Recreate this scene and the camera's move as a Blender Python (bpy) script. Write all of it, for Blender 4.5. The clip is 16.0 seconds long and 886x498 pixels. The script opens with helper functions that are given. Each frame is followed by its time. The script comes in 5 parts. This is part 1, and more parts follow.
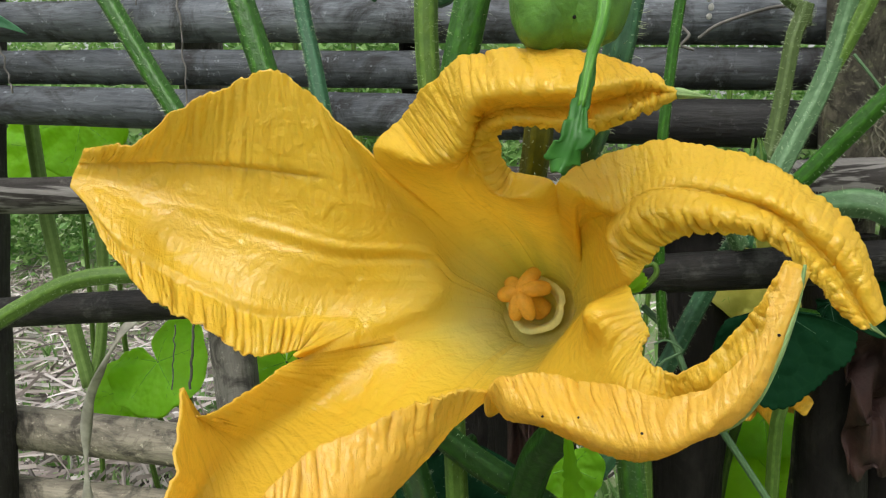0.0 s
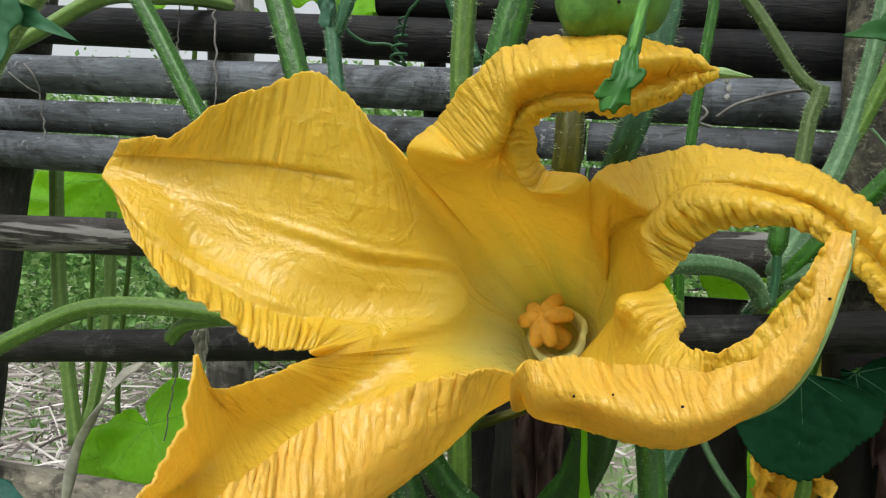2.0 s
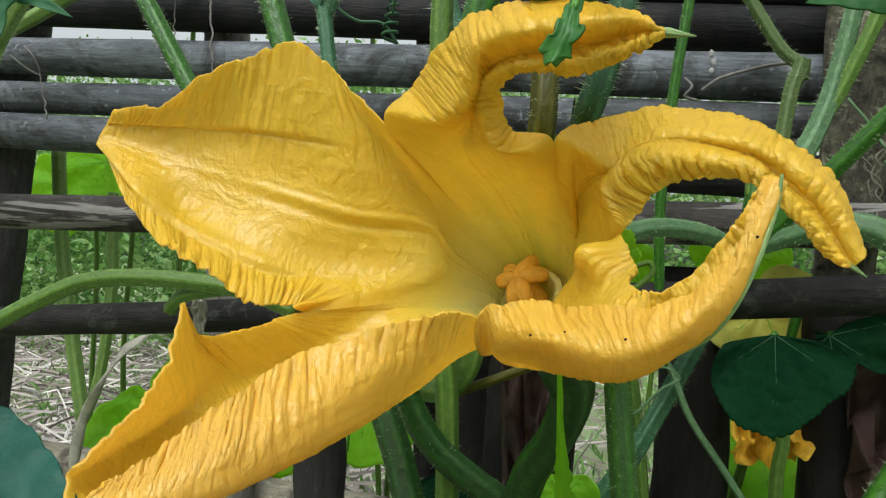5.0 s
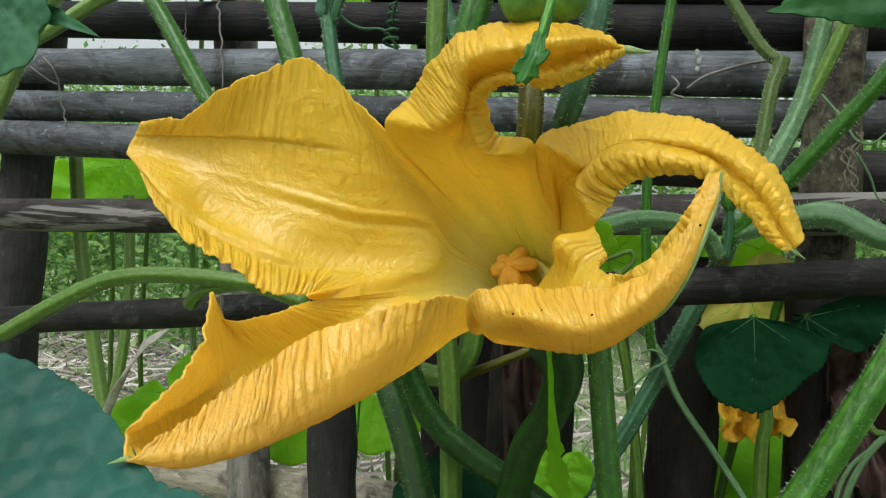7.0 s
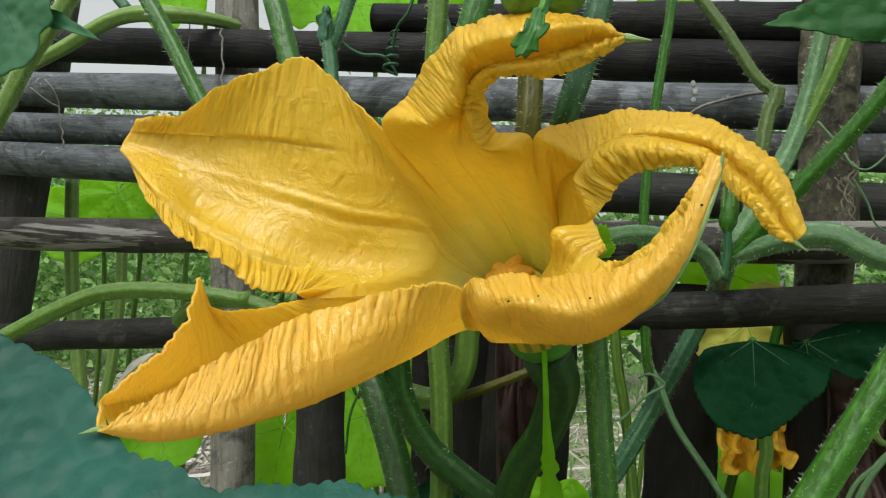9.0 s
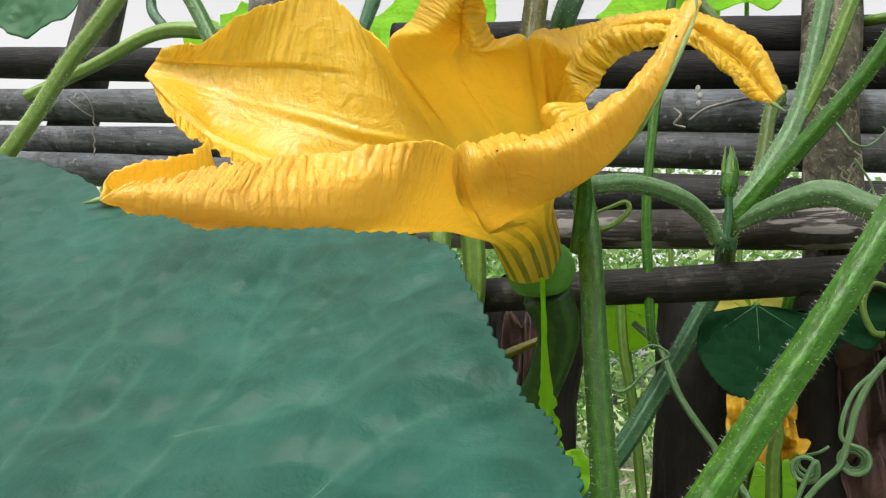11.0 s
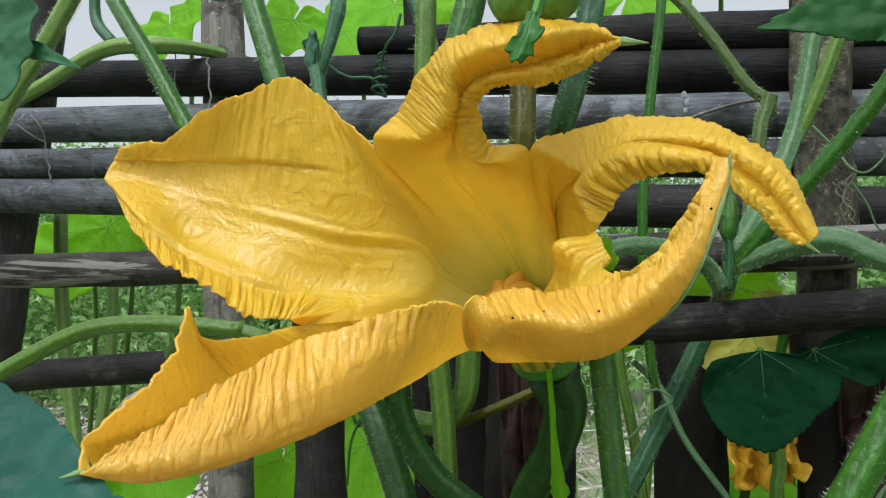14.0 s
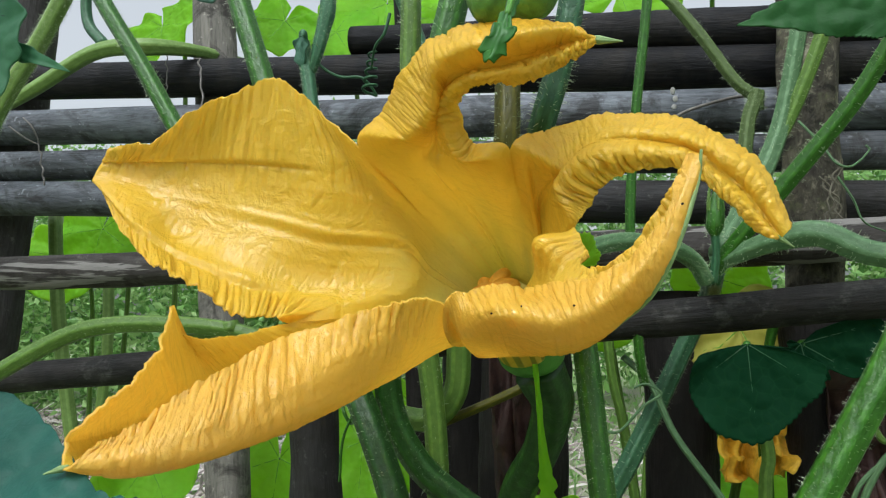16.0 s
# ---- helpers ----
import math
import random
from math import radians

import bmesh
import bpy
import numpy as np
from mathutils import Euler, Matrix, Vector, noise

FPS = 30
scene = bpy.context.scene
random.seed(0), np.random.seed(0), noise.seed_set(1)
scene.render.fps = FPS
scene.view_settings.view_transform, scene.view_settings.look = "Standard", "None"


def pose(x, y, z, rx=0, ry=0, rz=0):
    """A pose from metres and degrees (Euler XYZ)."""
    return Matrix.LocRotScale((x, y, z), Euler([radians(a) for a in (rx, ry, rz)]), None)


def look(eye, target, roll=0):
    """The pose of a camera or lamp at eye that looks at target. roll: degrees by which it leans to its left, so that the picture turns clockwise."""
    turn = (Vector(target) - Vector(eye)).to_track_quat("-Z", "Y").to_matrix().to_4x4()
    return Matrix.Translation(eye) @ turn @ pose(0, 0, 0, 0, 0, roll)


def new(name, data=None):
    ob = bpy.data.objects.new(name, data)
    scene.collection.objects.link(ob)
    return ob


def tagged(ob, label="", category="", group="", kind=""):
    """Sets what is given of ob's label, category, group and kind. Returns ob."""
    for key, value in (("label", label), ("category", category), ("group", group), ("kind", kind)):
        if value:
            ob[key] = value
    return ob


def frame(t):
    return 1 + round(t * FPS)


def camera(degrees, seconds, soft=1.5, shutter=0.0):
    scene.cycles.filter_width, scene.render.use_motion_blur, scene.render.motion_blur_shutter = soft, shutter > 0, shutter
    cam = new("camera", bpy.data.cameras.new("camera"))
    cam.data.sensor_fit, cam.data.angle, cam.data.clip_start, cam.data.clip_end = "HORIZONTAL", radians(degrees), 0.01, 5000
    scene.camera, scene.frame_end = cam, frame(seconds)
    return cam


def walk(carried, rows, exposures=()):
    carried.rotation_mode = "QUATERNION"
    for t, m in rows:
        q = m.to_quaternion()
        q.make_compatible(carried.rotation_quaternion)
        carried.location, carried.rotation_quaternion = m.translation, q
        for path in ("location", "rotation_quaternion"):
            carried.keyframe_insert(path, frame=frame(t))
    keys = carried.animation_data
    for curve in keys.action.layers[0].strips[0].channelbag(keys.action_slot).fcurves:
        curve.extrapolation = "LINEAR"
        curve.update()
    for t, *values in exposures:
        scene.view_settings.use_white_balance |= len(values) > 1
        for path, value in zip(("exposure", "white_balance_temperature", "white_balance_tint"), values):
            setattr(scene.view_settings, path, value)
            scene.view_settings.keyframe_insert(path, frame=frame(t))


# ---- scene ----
cam = camera(65.2, 16.0, soft=1.2)
PATH = [
    (0, (0.0243, -0.0060, 0.4463), (-0.4144, 1.9330, 0.2283), -2.22),
    (0.5, (0.0226, -0.0101, 0.4452), (-0.4223, 1.9298, 0.2480), -1.99),
    (1, (0.0202, -0.0064, 0.4346), (-0.4008, 1.9430, 0.2832), -0.54),
    (1.5, (0.0191, 0.0019, 0.4203), (-0.3848, 1.9599, 0.4735), 0.77),
    (2, (0.0174, -0.0060, 0.4168), (-0.4325, 1.9407, 0.5051), 1.41),
    (2.5, (0.0195, -0.0004, 0.4120), (-0.4264, 1.9489, 0.4507), 0.19),
    (3, (0.0250, 0.0014, 0.4085), (-0.4423, 1.9457, 0.4410), 0.75),
    (3.5, (0.0245, -0.0038, 0.4092), (-0.4515, 1.9380, 0.4635), 1.18),
    (3.7, (0.0244, -0.0037, 0.4082), (-0.4363, 1.9416, 0.4673), 1.34),
    (5.8, (0.0326, -0.0244, 0.4107), (-0.4487, 1.9167, 0.4303), 0.19),
    (6, (0.0339, -0.0264, 0.4115), (-0.4529, 1.9134, 0.4255), -0.20),
    (6.5, (0.0391, -0.0308, 0.4096), (-0.4496, 1.9084, 0.4348), -0.29),
    (7, (0.0374, -0.0368, 0.4072), (-0.4463, 1.9035, 0.4422), 0.00),
    (7.5, (0.0364, -0.0378, 0.4063), (-0.4375, 1.9047, 0.4514), 0.07),
    (8, (0.0376, -0.0343, 0.4014), (-0.4295, 1.9099, 0.4459), -0.05),
    (8.2, (0.0362, -0.0321, 0.3987), (-0.4180, 1.9149, 0.4532), 0.42),
    (10.3, (0.0412, -0.0312, 0.3579), (-0.4567, 1.8666, 0.7459), 2.47),
    (10.5, (0.0461, -0.0299, 0.3474), (-0.4524, 1.8651, 0.7483), 2.47),
    (11, (0.0455, -0.0286, 0.3324), (-0.4821, 1.8577, 0.7368), 2.86),
    (11.5, (0.0513, -0.0279, 0.3299), (-0.4762, 1.8636, 0.7094), 2.76),
    (12, (0.0516, -0.0374, 0.3351), (-0.4968, 1.8503, 0.7034), 2.03),
    (12.5, (0.0496, -0.0393, 0.3433), (-0.4600, 1.8777, 0.5989), 1.41),
    (13, (0.0410, -0.0364, 0.3716), (-0.4135, 1.8980, 0.5986), -0.46),
    (13.5, (0.0377, -0.0178, 0.3865), (-0.3546, 1.9281, 0.6302), -0.84),
    (14, (0.0337, -0.0246, 0.3905), (-0.4191, 1.9083, 0.6333), -1.07),
    (14.5, (0.0330, -0.0249, 0.3935), (-0.4100, 1.9092, 0.6445), -1.80),
    (15, (0.0360, -0.0255, 0.3922), (-0.4119, 1.9073, 0.6446), -1.48),
    (15.5, (0.0382, -0.0283, 0.3917), (-0.4161, 1.9037, 0.6387), -1.66),
    (16, (0.0388, -0.0261, 0.3898), (-0.4105, 1.9082, 0.6274), -1.68),
]
walk(cam, [(t, look(eye, target, roll)) for t, eye, target, roll in PATH], exposures=[(0, 0.17, 6450, 9), (2.9, 0.18, 6250, 7), (7, 0.15, 6300, 4), (8.2, 0.16, 6300, 4), (10.4, 0.26, 6900, 10), (10.9, 0.63, 6700, 11), (12.4, 0.65, 6700, 11), (13.0, 0.21, 8600, 12), (13.4, 0.12, 6400, 5), (14.2, 0.24, 6050, 7), (16, 0.24, 6000, 7)])

# ---- world, sun, exposure ----
world = bpy.data.worlds.new("sky_world")
scene.world = world
world.use_nodes = True
wn = world.node_tree
sky = wn.nodes.new("ShaderNodeTexSky")
sky.sky_type = "NISHITA"
sky.sun_disc = False
sky.sun_elevation = radians(57)
sky.sun_rotation = radians(189)
sky.dust_density = 6.0
sky.air_density = 1.5
pale = wn.nodes.new("ShaderNodeHueSaturation")
pale.inputs["Saturation"].default_value = 0.12
pale.inputs["Value"].default_value = 1.2
wn.links.new(sky.outputs[0], pale.inputs["Color"])
wn.links.new(pale.outputs[0], wn.nodes["Background"].inputs[0])
wn.nodes["Background"].inputs[1].default_value = 0.15
sun = new("sun", bpy.data.lights.new("sun", "SUN"))
sun.data.energy = 1.0
sun.data.angle = radians(18)
sun.data.color = (1.0, 0.96, 0.9)
sun.matrix_world = look((-0.3, -1.9, 3.0), (0, 0, 0))


# ---- materials ----
def mat(name):
    m = bpy.data.materials.new(name)
    m.use_nodes = True
    nt = m.node_tree
    return m, nt, nt.nodes["Principled BSDF"], nt.nodes["Material Output"]


def node(nt, kind, **inputs):
    n = nt.nodes.new(kind)
    for k, v in inputs.items():
        n.inputs[k.replace("_", " ")].default_value = v
    return n


def noise_tex(nt, vec, scale, detail=4.0, rough=0.55, distortion=0.0):
    n = nt.nodes.new("ShaderNodeTexNoise")
    n.inputs["Scale"].default_value = scale
    n.inputs["Detail"].default_value = detail
    n.inputs["Roughness"].default_value = rough
    n.inputs["Distortion"].default_value = distortion
    if vec:
        nt.links.new(vec, n.inputs["Vector"])
    return n.outputs["Fac"]


def ramp(nt, fac, stops):
    r = nt.nodes.new("ShaderNodeValToRGB")
    el = r.color_ramp.elements
    el[0].position, el[0].color = stops[0][0], (*stops[0][1], 1)
    el[1].position, el[1].color = stops[-1][0], (*stops[-1][1], 1)
    for p, c in stops[1:-1]:
        e = el.new(p)
        e.color = (*c, 1)
    nt.links.new(fac, r.inputs[0])
    return r.outputs[0]


def mix(nt, fac, a, b, blend="MIX"):
    n = nt.nodes.new("ShaderNodeMix")
    n.data_type = "RGBA"
    n.blend_type = blend
    for sock, v in ((n.inputs[0], fac), (n.inputs[6], a), (n.inputs[7], b)):
        if hasattr(v, "is_linked"):
            nt.links.new(v, sock)
        else:
            sock.default_value = v if not isinstance(v, tuple) else (*v, 1)
    return n.outputs[2]


def math_node(nt, op, a, b=0.0):
    n = nt.nodes.new("ShaderNodeMath")
    n.operation = op
    for sock, v in ((n.inputs[0], a), (n.inputs[1], b)):
        if hasattr(v, "is_linked"):
            nt.links.new(v, sock)
        else:
            sock.default_value = v
    return n.outputs[0]


def coords(nt, kind="Object", scale=None):
    c = nt.nodes.new("ShaderNodeTexCoord").outputs[kind]
    if scale:
        m = nt.nodes.new("ShaderNodeMapping")
        m.inputs["Scale"].default_value = scale
        nt.links.new(c, m.inputs["Vector"])
        c = m.outputs[0]
    return c


def bump(nt, bs, height, strength, distance):
    b = nt.nodes.new("ShaderNodeBump")
    b.inputs["Strength"].default_value = strength
    b.inputs["Distance"].default_value = distance
    nt.links.new(height, b.inputs["Height"])
    nt.links.new(b.outputs[0], bs.inputs["Normal"])
    return b.outputs[0]


def thin(nt, bs, out, colour, amount, normal=None):
    """A thin sheet that lets light through: glossy and diffuse in front, translucent behind."""
    tr = nt.nodes.new("ShaderNodeBsdfTranslucent")
    nt.links.new(colour, tr.inputs["Color"])
    if normal:
        nt.links.new(normal, tr.inputs["Normal"])
    ms = nt.nodes.new("ShaderNodeMixShader")
    ms.inputs[0].default_value = amount
    nt.links.new(bs.outputs[0], ms.inputs[1])
    nt.links.new(tr.outputs[0], ms.inputs[2])
    nt.links.new(ms.outputs[0], out.inputs["Surface"])


THROAT = (-0.0060, 0.2220, 0.3990)
THROAT_GREEN = (0.0000, 0.2330, 0.4130)


def petal_material(name, outside=False):
    m, nt, bs, out = mat(name)
    pos = nt.nodes.new("ShaderNodeNewGeometry").outputs["Position"]
    d = nt.nodes.new("ShaderNodeVectorMath")
    d.operation = "DISTANCE"
    d.inputs[1].default_value = THROAT
    nt.links.new(pos, d.inputs[0])
    wob = noise_tex(nt, pos, 45, 3)
    dist = math_node(nt, "ADD", d.outputs["Value"], math_node(nt, "MULTIPLY", math_node(nt, "SUBTRACT", wob, 0.5), 0.02))
    dist = math_node(nt, "MULTIPLY", dist, 7.0)
    uv = nt.nodes.new("ShaderNodeUVMap").outputs[0]
    sep = nt.nodes.new("ShaderNodeSeparateXYZ")
    nt.links.new(uv, sep.inputs[0])
    if outside:
        col = ramp(nt, dist, [(0.0, (0.70, 0.64, 0.08)), (0.22, (0.80, 0.61, 0.05)), (0.45, (0.82, 0.565, 0.07)), (1.0, (0.83, 0.565, 0.115))])
    else:
        col = ramp(nt, dist, [(0.04, (0.86, 0.85, 0.38)), (0.11, (0.87, 0.82, 0.26)), (0.19, (0.86, 0.72, 0.12)), (0.31, (0.85, 0.615, 0.05)), (1.0, (0.84, 0.583, 0.062))])
    if not outside:
        g = nt.nodes.new("ShaderNodeVectorMath")
        g.operation = "DISTANCE"
        g.inputs[1].default_value = THROAT_GREEN
        nt.links.new(pos, g.inputs[0])
        col = mix(nt, ramp(nt, math_node(nt, "MULTIPLY", math_node(nt, "ADD", g.outputs["Value"], math_node(nt, "MULTIPLY", math_node(nt, "SUBTRACT", wob, 0.5), 0.012)), 20.0), [(0.08, (0.7, 0.7, 0.7)), (0.36, (0, 0, 0))]), col, (0.50, 0.62, 0.06))
    st = math_node(nt, "SINE", math_node(nt, "MULTIPLY", sep.outputs[0], 2 * math.pi * 3))
    st = ramp(nt, math_node(nt, "ADD", math_node(nt, "MULTIPLY", st, 0.5), 0.5), [(0.50, (0, 0, 0)), (0.72, (1, 1, 1))] if outside else [(0.86, (0, 0, 0)), (0.98, (1, 1, 1))])
    fade = ramp(nt, sep.outputs[1], [(0.20, (1, 1, 1)), (0.42, (0, 0, 0))])
    st = math_node(nt, "MULTIPLY", math_node(nt, "MULTIPLY", st, fade), 0.95 if outside else 0.12)
    col = mix(nt, st, col, (0.10, 0.20, 0.012) if outside else (0.36, 0.42, 0.06))
    mp = nt.nodes.new("ShaderNodeMapping")
    mp.inputs["Scale"].default_value = (34, 3.0, 1)
    nt.links.new(uv, mp.inputs["Vector"])
    veins = noise_tex(nt, mp.outputs[0], 1.0, 3, 0.5, 0.4)
    blot = noise_tex(nt, pos, 70, 4)
    col = mix(nt, math_node(nt, "MULTIPLY", ramp(nt, blot, [(0.35, (0, 0, 0)), (0.75, (1, 1, 1))]), 0.15), col, (0.90, 0.60, 0.15))
    col = mix(nt, math_node(nt, "MULTIPLY", ramp(nt, veins, [(0.55, (0, 0, 0)), (0.7, (1, 1, 1))]), 0.18), col, (0.78, 0.38, 0.01))
    nt.links.new(col, bs.inputs["Base Color"])
    rg = ramp(nt, noise_tex(nt, pos, 120, 4), [(0.3, (0.10, 0.10, 0.10)), (0.72, (0.28, 0.28, 0.28))])
    nt.links.new(rg, bs.inputs["Roughness"])
    bs.inputs["Specular IOR Level"].default_value = 0.6
    fine = noise_tex(nt, pos, 700, 4, 0.6)
    mid = noise_tex(nt, pos, 260, 3, 0.5, 0.8)
    crumple = noise_tex(nt, pos, 95, 3, 0.55, 1.2)
    mf = nt.nodes.new("ShaderNodeMapping")
    mf.inputs["Scale"].default_value = (7, 95, 1)
    nt.links.new(uv, mf.inputs["Vector"])
    folds = noise_tex(nt, mf.outputs[0], 1.0, 3, 0.55, 0.6)
    edge = math_node(nt, "ABSOLUTE", math_node(nt, "SUBTRACT", sep.outputs[0], 0.5))
    band = ramp(nt, edge, [(0.12, (0.15, 0.15, 0.15)), (0.3, (1, 1, 1))])
    band = math_node(nt, "MULTIPLY", band, ramp(nt, sep.outputs[1], [(0.42, (0, 0, 0)), (0.52, (1, 1, 1))]))
    h = math_node(nt, "ADD", math_node(nt, "MULTIPLY", fine, 0.45), math_node(nt, "ADD", math_node(nt, "ADD", math_node(nt, "MULTIPLY", mid, 0.7), math_node(nt, "MULTIPLY", crumple, 2.4)), math_node(nt, "MULTIPLY", veins, 0.15)))
    h = math_node(nt, "SUBTRACT", h, math_node(nt, "MULTIPLY", math_node(nt, "MULTIPLY", folds, band), 1.2 if outside else 1.25))
    nrm = bump(nt, bs, h, 0.75, 0.0007)
    thin(nt, bs, out, mix(nt, 0.6, col, (0.97, 0.79, 0.27)), 0.56, nrm)
    return m


def leaf_material(name, dark, light, through_amount, rough=0.45, vein=(0.16, 0.26, 0.12), bump_amount=0.6, sheen=0.5, cells=160, quilted=2.2, net=0.12):
    """Leaf blade: uv is 0..1 from the leaf's foot, x across, y along; veins branch from the foot."""
    dark, light = (tuple(c * 0.86 for c in q) for q in (dark, light))
    m, nt, bs, out = mat(name)
    obj = coords(nt, "Object")
    a = noise_tex(nt, obj, 30, 4)
    b = noise_tex(nt, obj, 160, 4, 0.6)
    col = ramp(nt, a, [(0.3, dark), (0.72, light)])
    col = mix(nt, math_node(nt, "MULTIPLY", b, 0.4), col, tuple(c * 1.5 + 0.005 for c in light))
    vor = nt.nodes.new("ShaderNodeTexVoronoi")
    vor.feature = "DISTANCE_TO_EDGE"
    vor.inputs["Scale"].default_value = cells
    nt.links.new(obj, vor.inputs["Vector"])
    quilt = nt.nodes.new("ShaderNodeTexVoronoi")
    quilt.feature = "SMOOTH_F1"
    quilt.inputs["Scale"].default_value = cells
    quilt.inputs["Smoothness"].default_value = 0.6
    nt.links.new(obj, quilt.inputs["Vector"])
    cell = ramp(nt, vor.outputs["Distance"], [(0.0, (1, 1, 1)), (0.09, (0, 0, 0))])
    col = mix(nt, math_node(nt, "MULTIPLY", cell, net), col, vein)
    drawn = nt.nodes.new("ShaderNodeAttribute")
    drawn.attribute_name = "vein"
    col = mix(nt, math_node(nt, "MULTIPLY", drawn.outputs["Fac"], 0.24), col, vein)
    nt.links.new(col, bs.inputs["Base Color"])
    bs.inputs["Roughness"].default_value = rough
    bs.inputs["Specular IOR Level"].default_value = sheen
    h = math_node(nt, "ADD", math_node(nt, "MULTIPLY", b, 0.5), math_node(nt, "MULTIPLY", quilt.outputs["Distance"], -quilted))
    nrm = bump(nt, bs, h, bump_amount, 0.0015)
    thin(nt, bs, out, mix(nt, 0.5, col, tuple(min(1, c * 3) for c in light)), through_amount, nrm)
    return m


def stem_material(name, dark, light, rough=0.4):
    dark, light = (tuple(c * 0.86 for c in q) for q in (dark, light))
    m, nt, bs, out = mat(name)
    uv = nt.nodes.new("ShaderNodeUVMap").outputs[0]
    mp = nt.nodes.new("ShaderNodeMapping")
    mp.inputs["Scale"].default_value = (5, 14, 1)
    nt.links.new(uv, mp.inputs["Vector"])
    streak = noise_tex(nt, mp.outputs[0], 2.0, 4, 0.6)
    obj = coords(nt, "Object")
    blotch = noise_tex(nt, obj, 60, 3)
    col = ramp(nt, streak, [(0.32, dark), (0.68, light)])
    col = mix(nt, math_node(nt, "MULTIPLY", blotch, 0.45), col, tuple(c * 0.6 for c in dark))
    sx = nt.nodes.new("ShaderNodeSeparateXYZ")
    nt.links.new(uv, sx.inputs[0])
    # groove shade painted into the colour: hollows between the ridges go darker
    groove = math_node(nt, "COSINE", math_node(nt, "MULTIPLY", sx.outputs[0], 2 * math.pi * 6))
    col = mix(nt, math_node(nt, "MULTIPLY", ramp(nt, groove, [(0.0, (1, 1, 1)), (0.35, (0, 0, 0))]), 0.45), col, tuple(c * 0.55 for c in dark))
    speck = ramp(nt, noise_tex(nt, obj, 700, 2), [(0.68, (0, 0, 0)), (0.74, (1, 1, 1))])
    col = mix(nt, math_node(nt, "MULTIPLY", speck, 0.12), col, (0.30, 0.42, 0.20))
    nt.links.new(col, bs.inputs["Base Color"])
    bs.inputs["Roughness"].default_value = rough
    bs.inputs["Specular IOR Level"].default_value = 0.28
    bump(nt, bs, math_node(nt, "ADD", streak, math_node(nt, "MULTIPLY", noise_tex(nt, obj, 300, 3), 0.5)), 0.5, 0.0012)
    return m


def wood_material(name, dark, light, streak_scale=(60, 60, 9), rough=0.75, moss=None, peel=None, stain=(0.02, 0.018, 0.016), pits=False):
    """Weathered bamboo or wood: streaks along the length (local z), stains, scuffs."""
    dark, light = (tuple(c * 0.70 for c in q) for q in (dark, light))
    m, nt, bs, out = mat(name)
    obj = coords(nt, "Object", streak_scale)
    raw = coords(nt, "Object")
    rnd = nt.nodes.new("ShaderNodeObjectInfo").outputs["Random"]
    sh = nt.nodes.new("ShaderNodeVectorMath")
    sh.operation = "ADD"
    nt.links.new(obj, sh.inputs[0])
    cb = nt.nodes.new("ShaderNodeCombineXYZ")
    nt.links.new(math_node(nt, "MULTIPLY", rnd, 40.0), cb.inputs[0])
    nt.links.new(math_node(nt, "MULTIPLY", rnd, 23.0), cb.inputs[2])
    nt.links.new(cb.outputs[0], sh.inputs[1])
    s1 = noise_tex(nt, sh.outputs[0], 1.6, 6, 0.65, 0.3)
    s2 = noise_tex(nt, sh.outputs[0], 7.0, 5, 0.6)
    col = ramp(nt, s1, [(0.22, dark), (0.5, tuple((a + b) / 2 for a, b in zip(dark, light))), (0.82, light)])
    col = mix(nt, math_node(nt, "MULTIPLY", ramp(nt, s2, [(0.5, (0, 0, 0)), (0.68, (1, 1, 1))]), 0.38), col, stain)
    weather = noise_tex(nt, sh.outputs[0], 0.12, 4, 0.6, 0.5)
    col = mix(nt, math_node(nt, "MULTIPLY", ramp(nt, weather, [(0.42, (0, 0, 0)), (0.62, (1, 1, 1))]), 0.6), col, tuple(c * 0.8 for c in dark))
    blo = noise_tex(nt, raw, 24, 6, 0.7, 0.8)
    col = mix(nt, math_node(nt, "MULTIPLY", ramp(nt, blo, [(0.47, (0, 0, 0)), (0.60, (1, 1, 1))]), 0.75), col, stain)
    pale_spot = noise_tex(nt, raw, 150, 5, 0.7)
    col = mix(nt, math_node(nt, "MULTIPLY", ramp(nt, pale_spot, [(0.60, (0, 0, 0)), (0.70, (1, 1, 1))]), 0.5), col, tuple(min(1, c * 1.7) for c in light))
    if peel:
        bare = noise_tex(nt, sh.outputs[0], 0.9, 5, 0.6, 0.4)
        grain = mix(nt, math_node(nt, "MULTIPLY", s2, 0.8), peel, tuple(c * 0.45 for c in peel))
        col = mix(nt, ramp(nt, bare, [(0.535, (0, 0, 0)), (0.555, (1, 1, 1))]), col, grain)
    if moss:
        mo = noise_tex(nt, raw, 75, 5, 0.7)
        col = mix(nt, math_node(nt, "MULTIPLY", ramp(nt, mo, [(0.54, (0, 0, 0)), (0.68, (1, 1, 1))]), 0.6), col, moss)
    if pits:
        crust = noise_tex(nt, raw, 95, 6, 0.72, 0.6)
        col = mix(nt, math_node(nt, "MULTIPLY", ramp(nt, crust, [(0.36, (1, 1, 1)), (0.47, (0, 0, 0))]), 0.85), col, tuple(c * 0.6 for c in dark))
        col = mix(nt, math_node(nt, "MULTIPLY", ramp(nt, crust, [(0.55, (0, 0, 0)), (0.66, (1, 1, 1))]), 0.6), col, tuple(min(1, c * 1.5) for c in light))
    nt.links.new(col, bs.inputs["Base Color"])
    bs.inputs["Specular IOR Level"].default_value = 0.18
    nt.links.new(ramp(nt, s2, [(0.3, (rough - 0.2,) * 3), (0.7, (rough + 0.1,) * 3)]), bs.inputs["Roughness"])
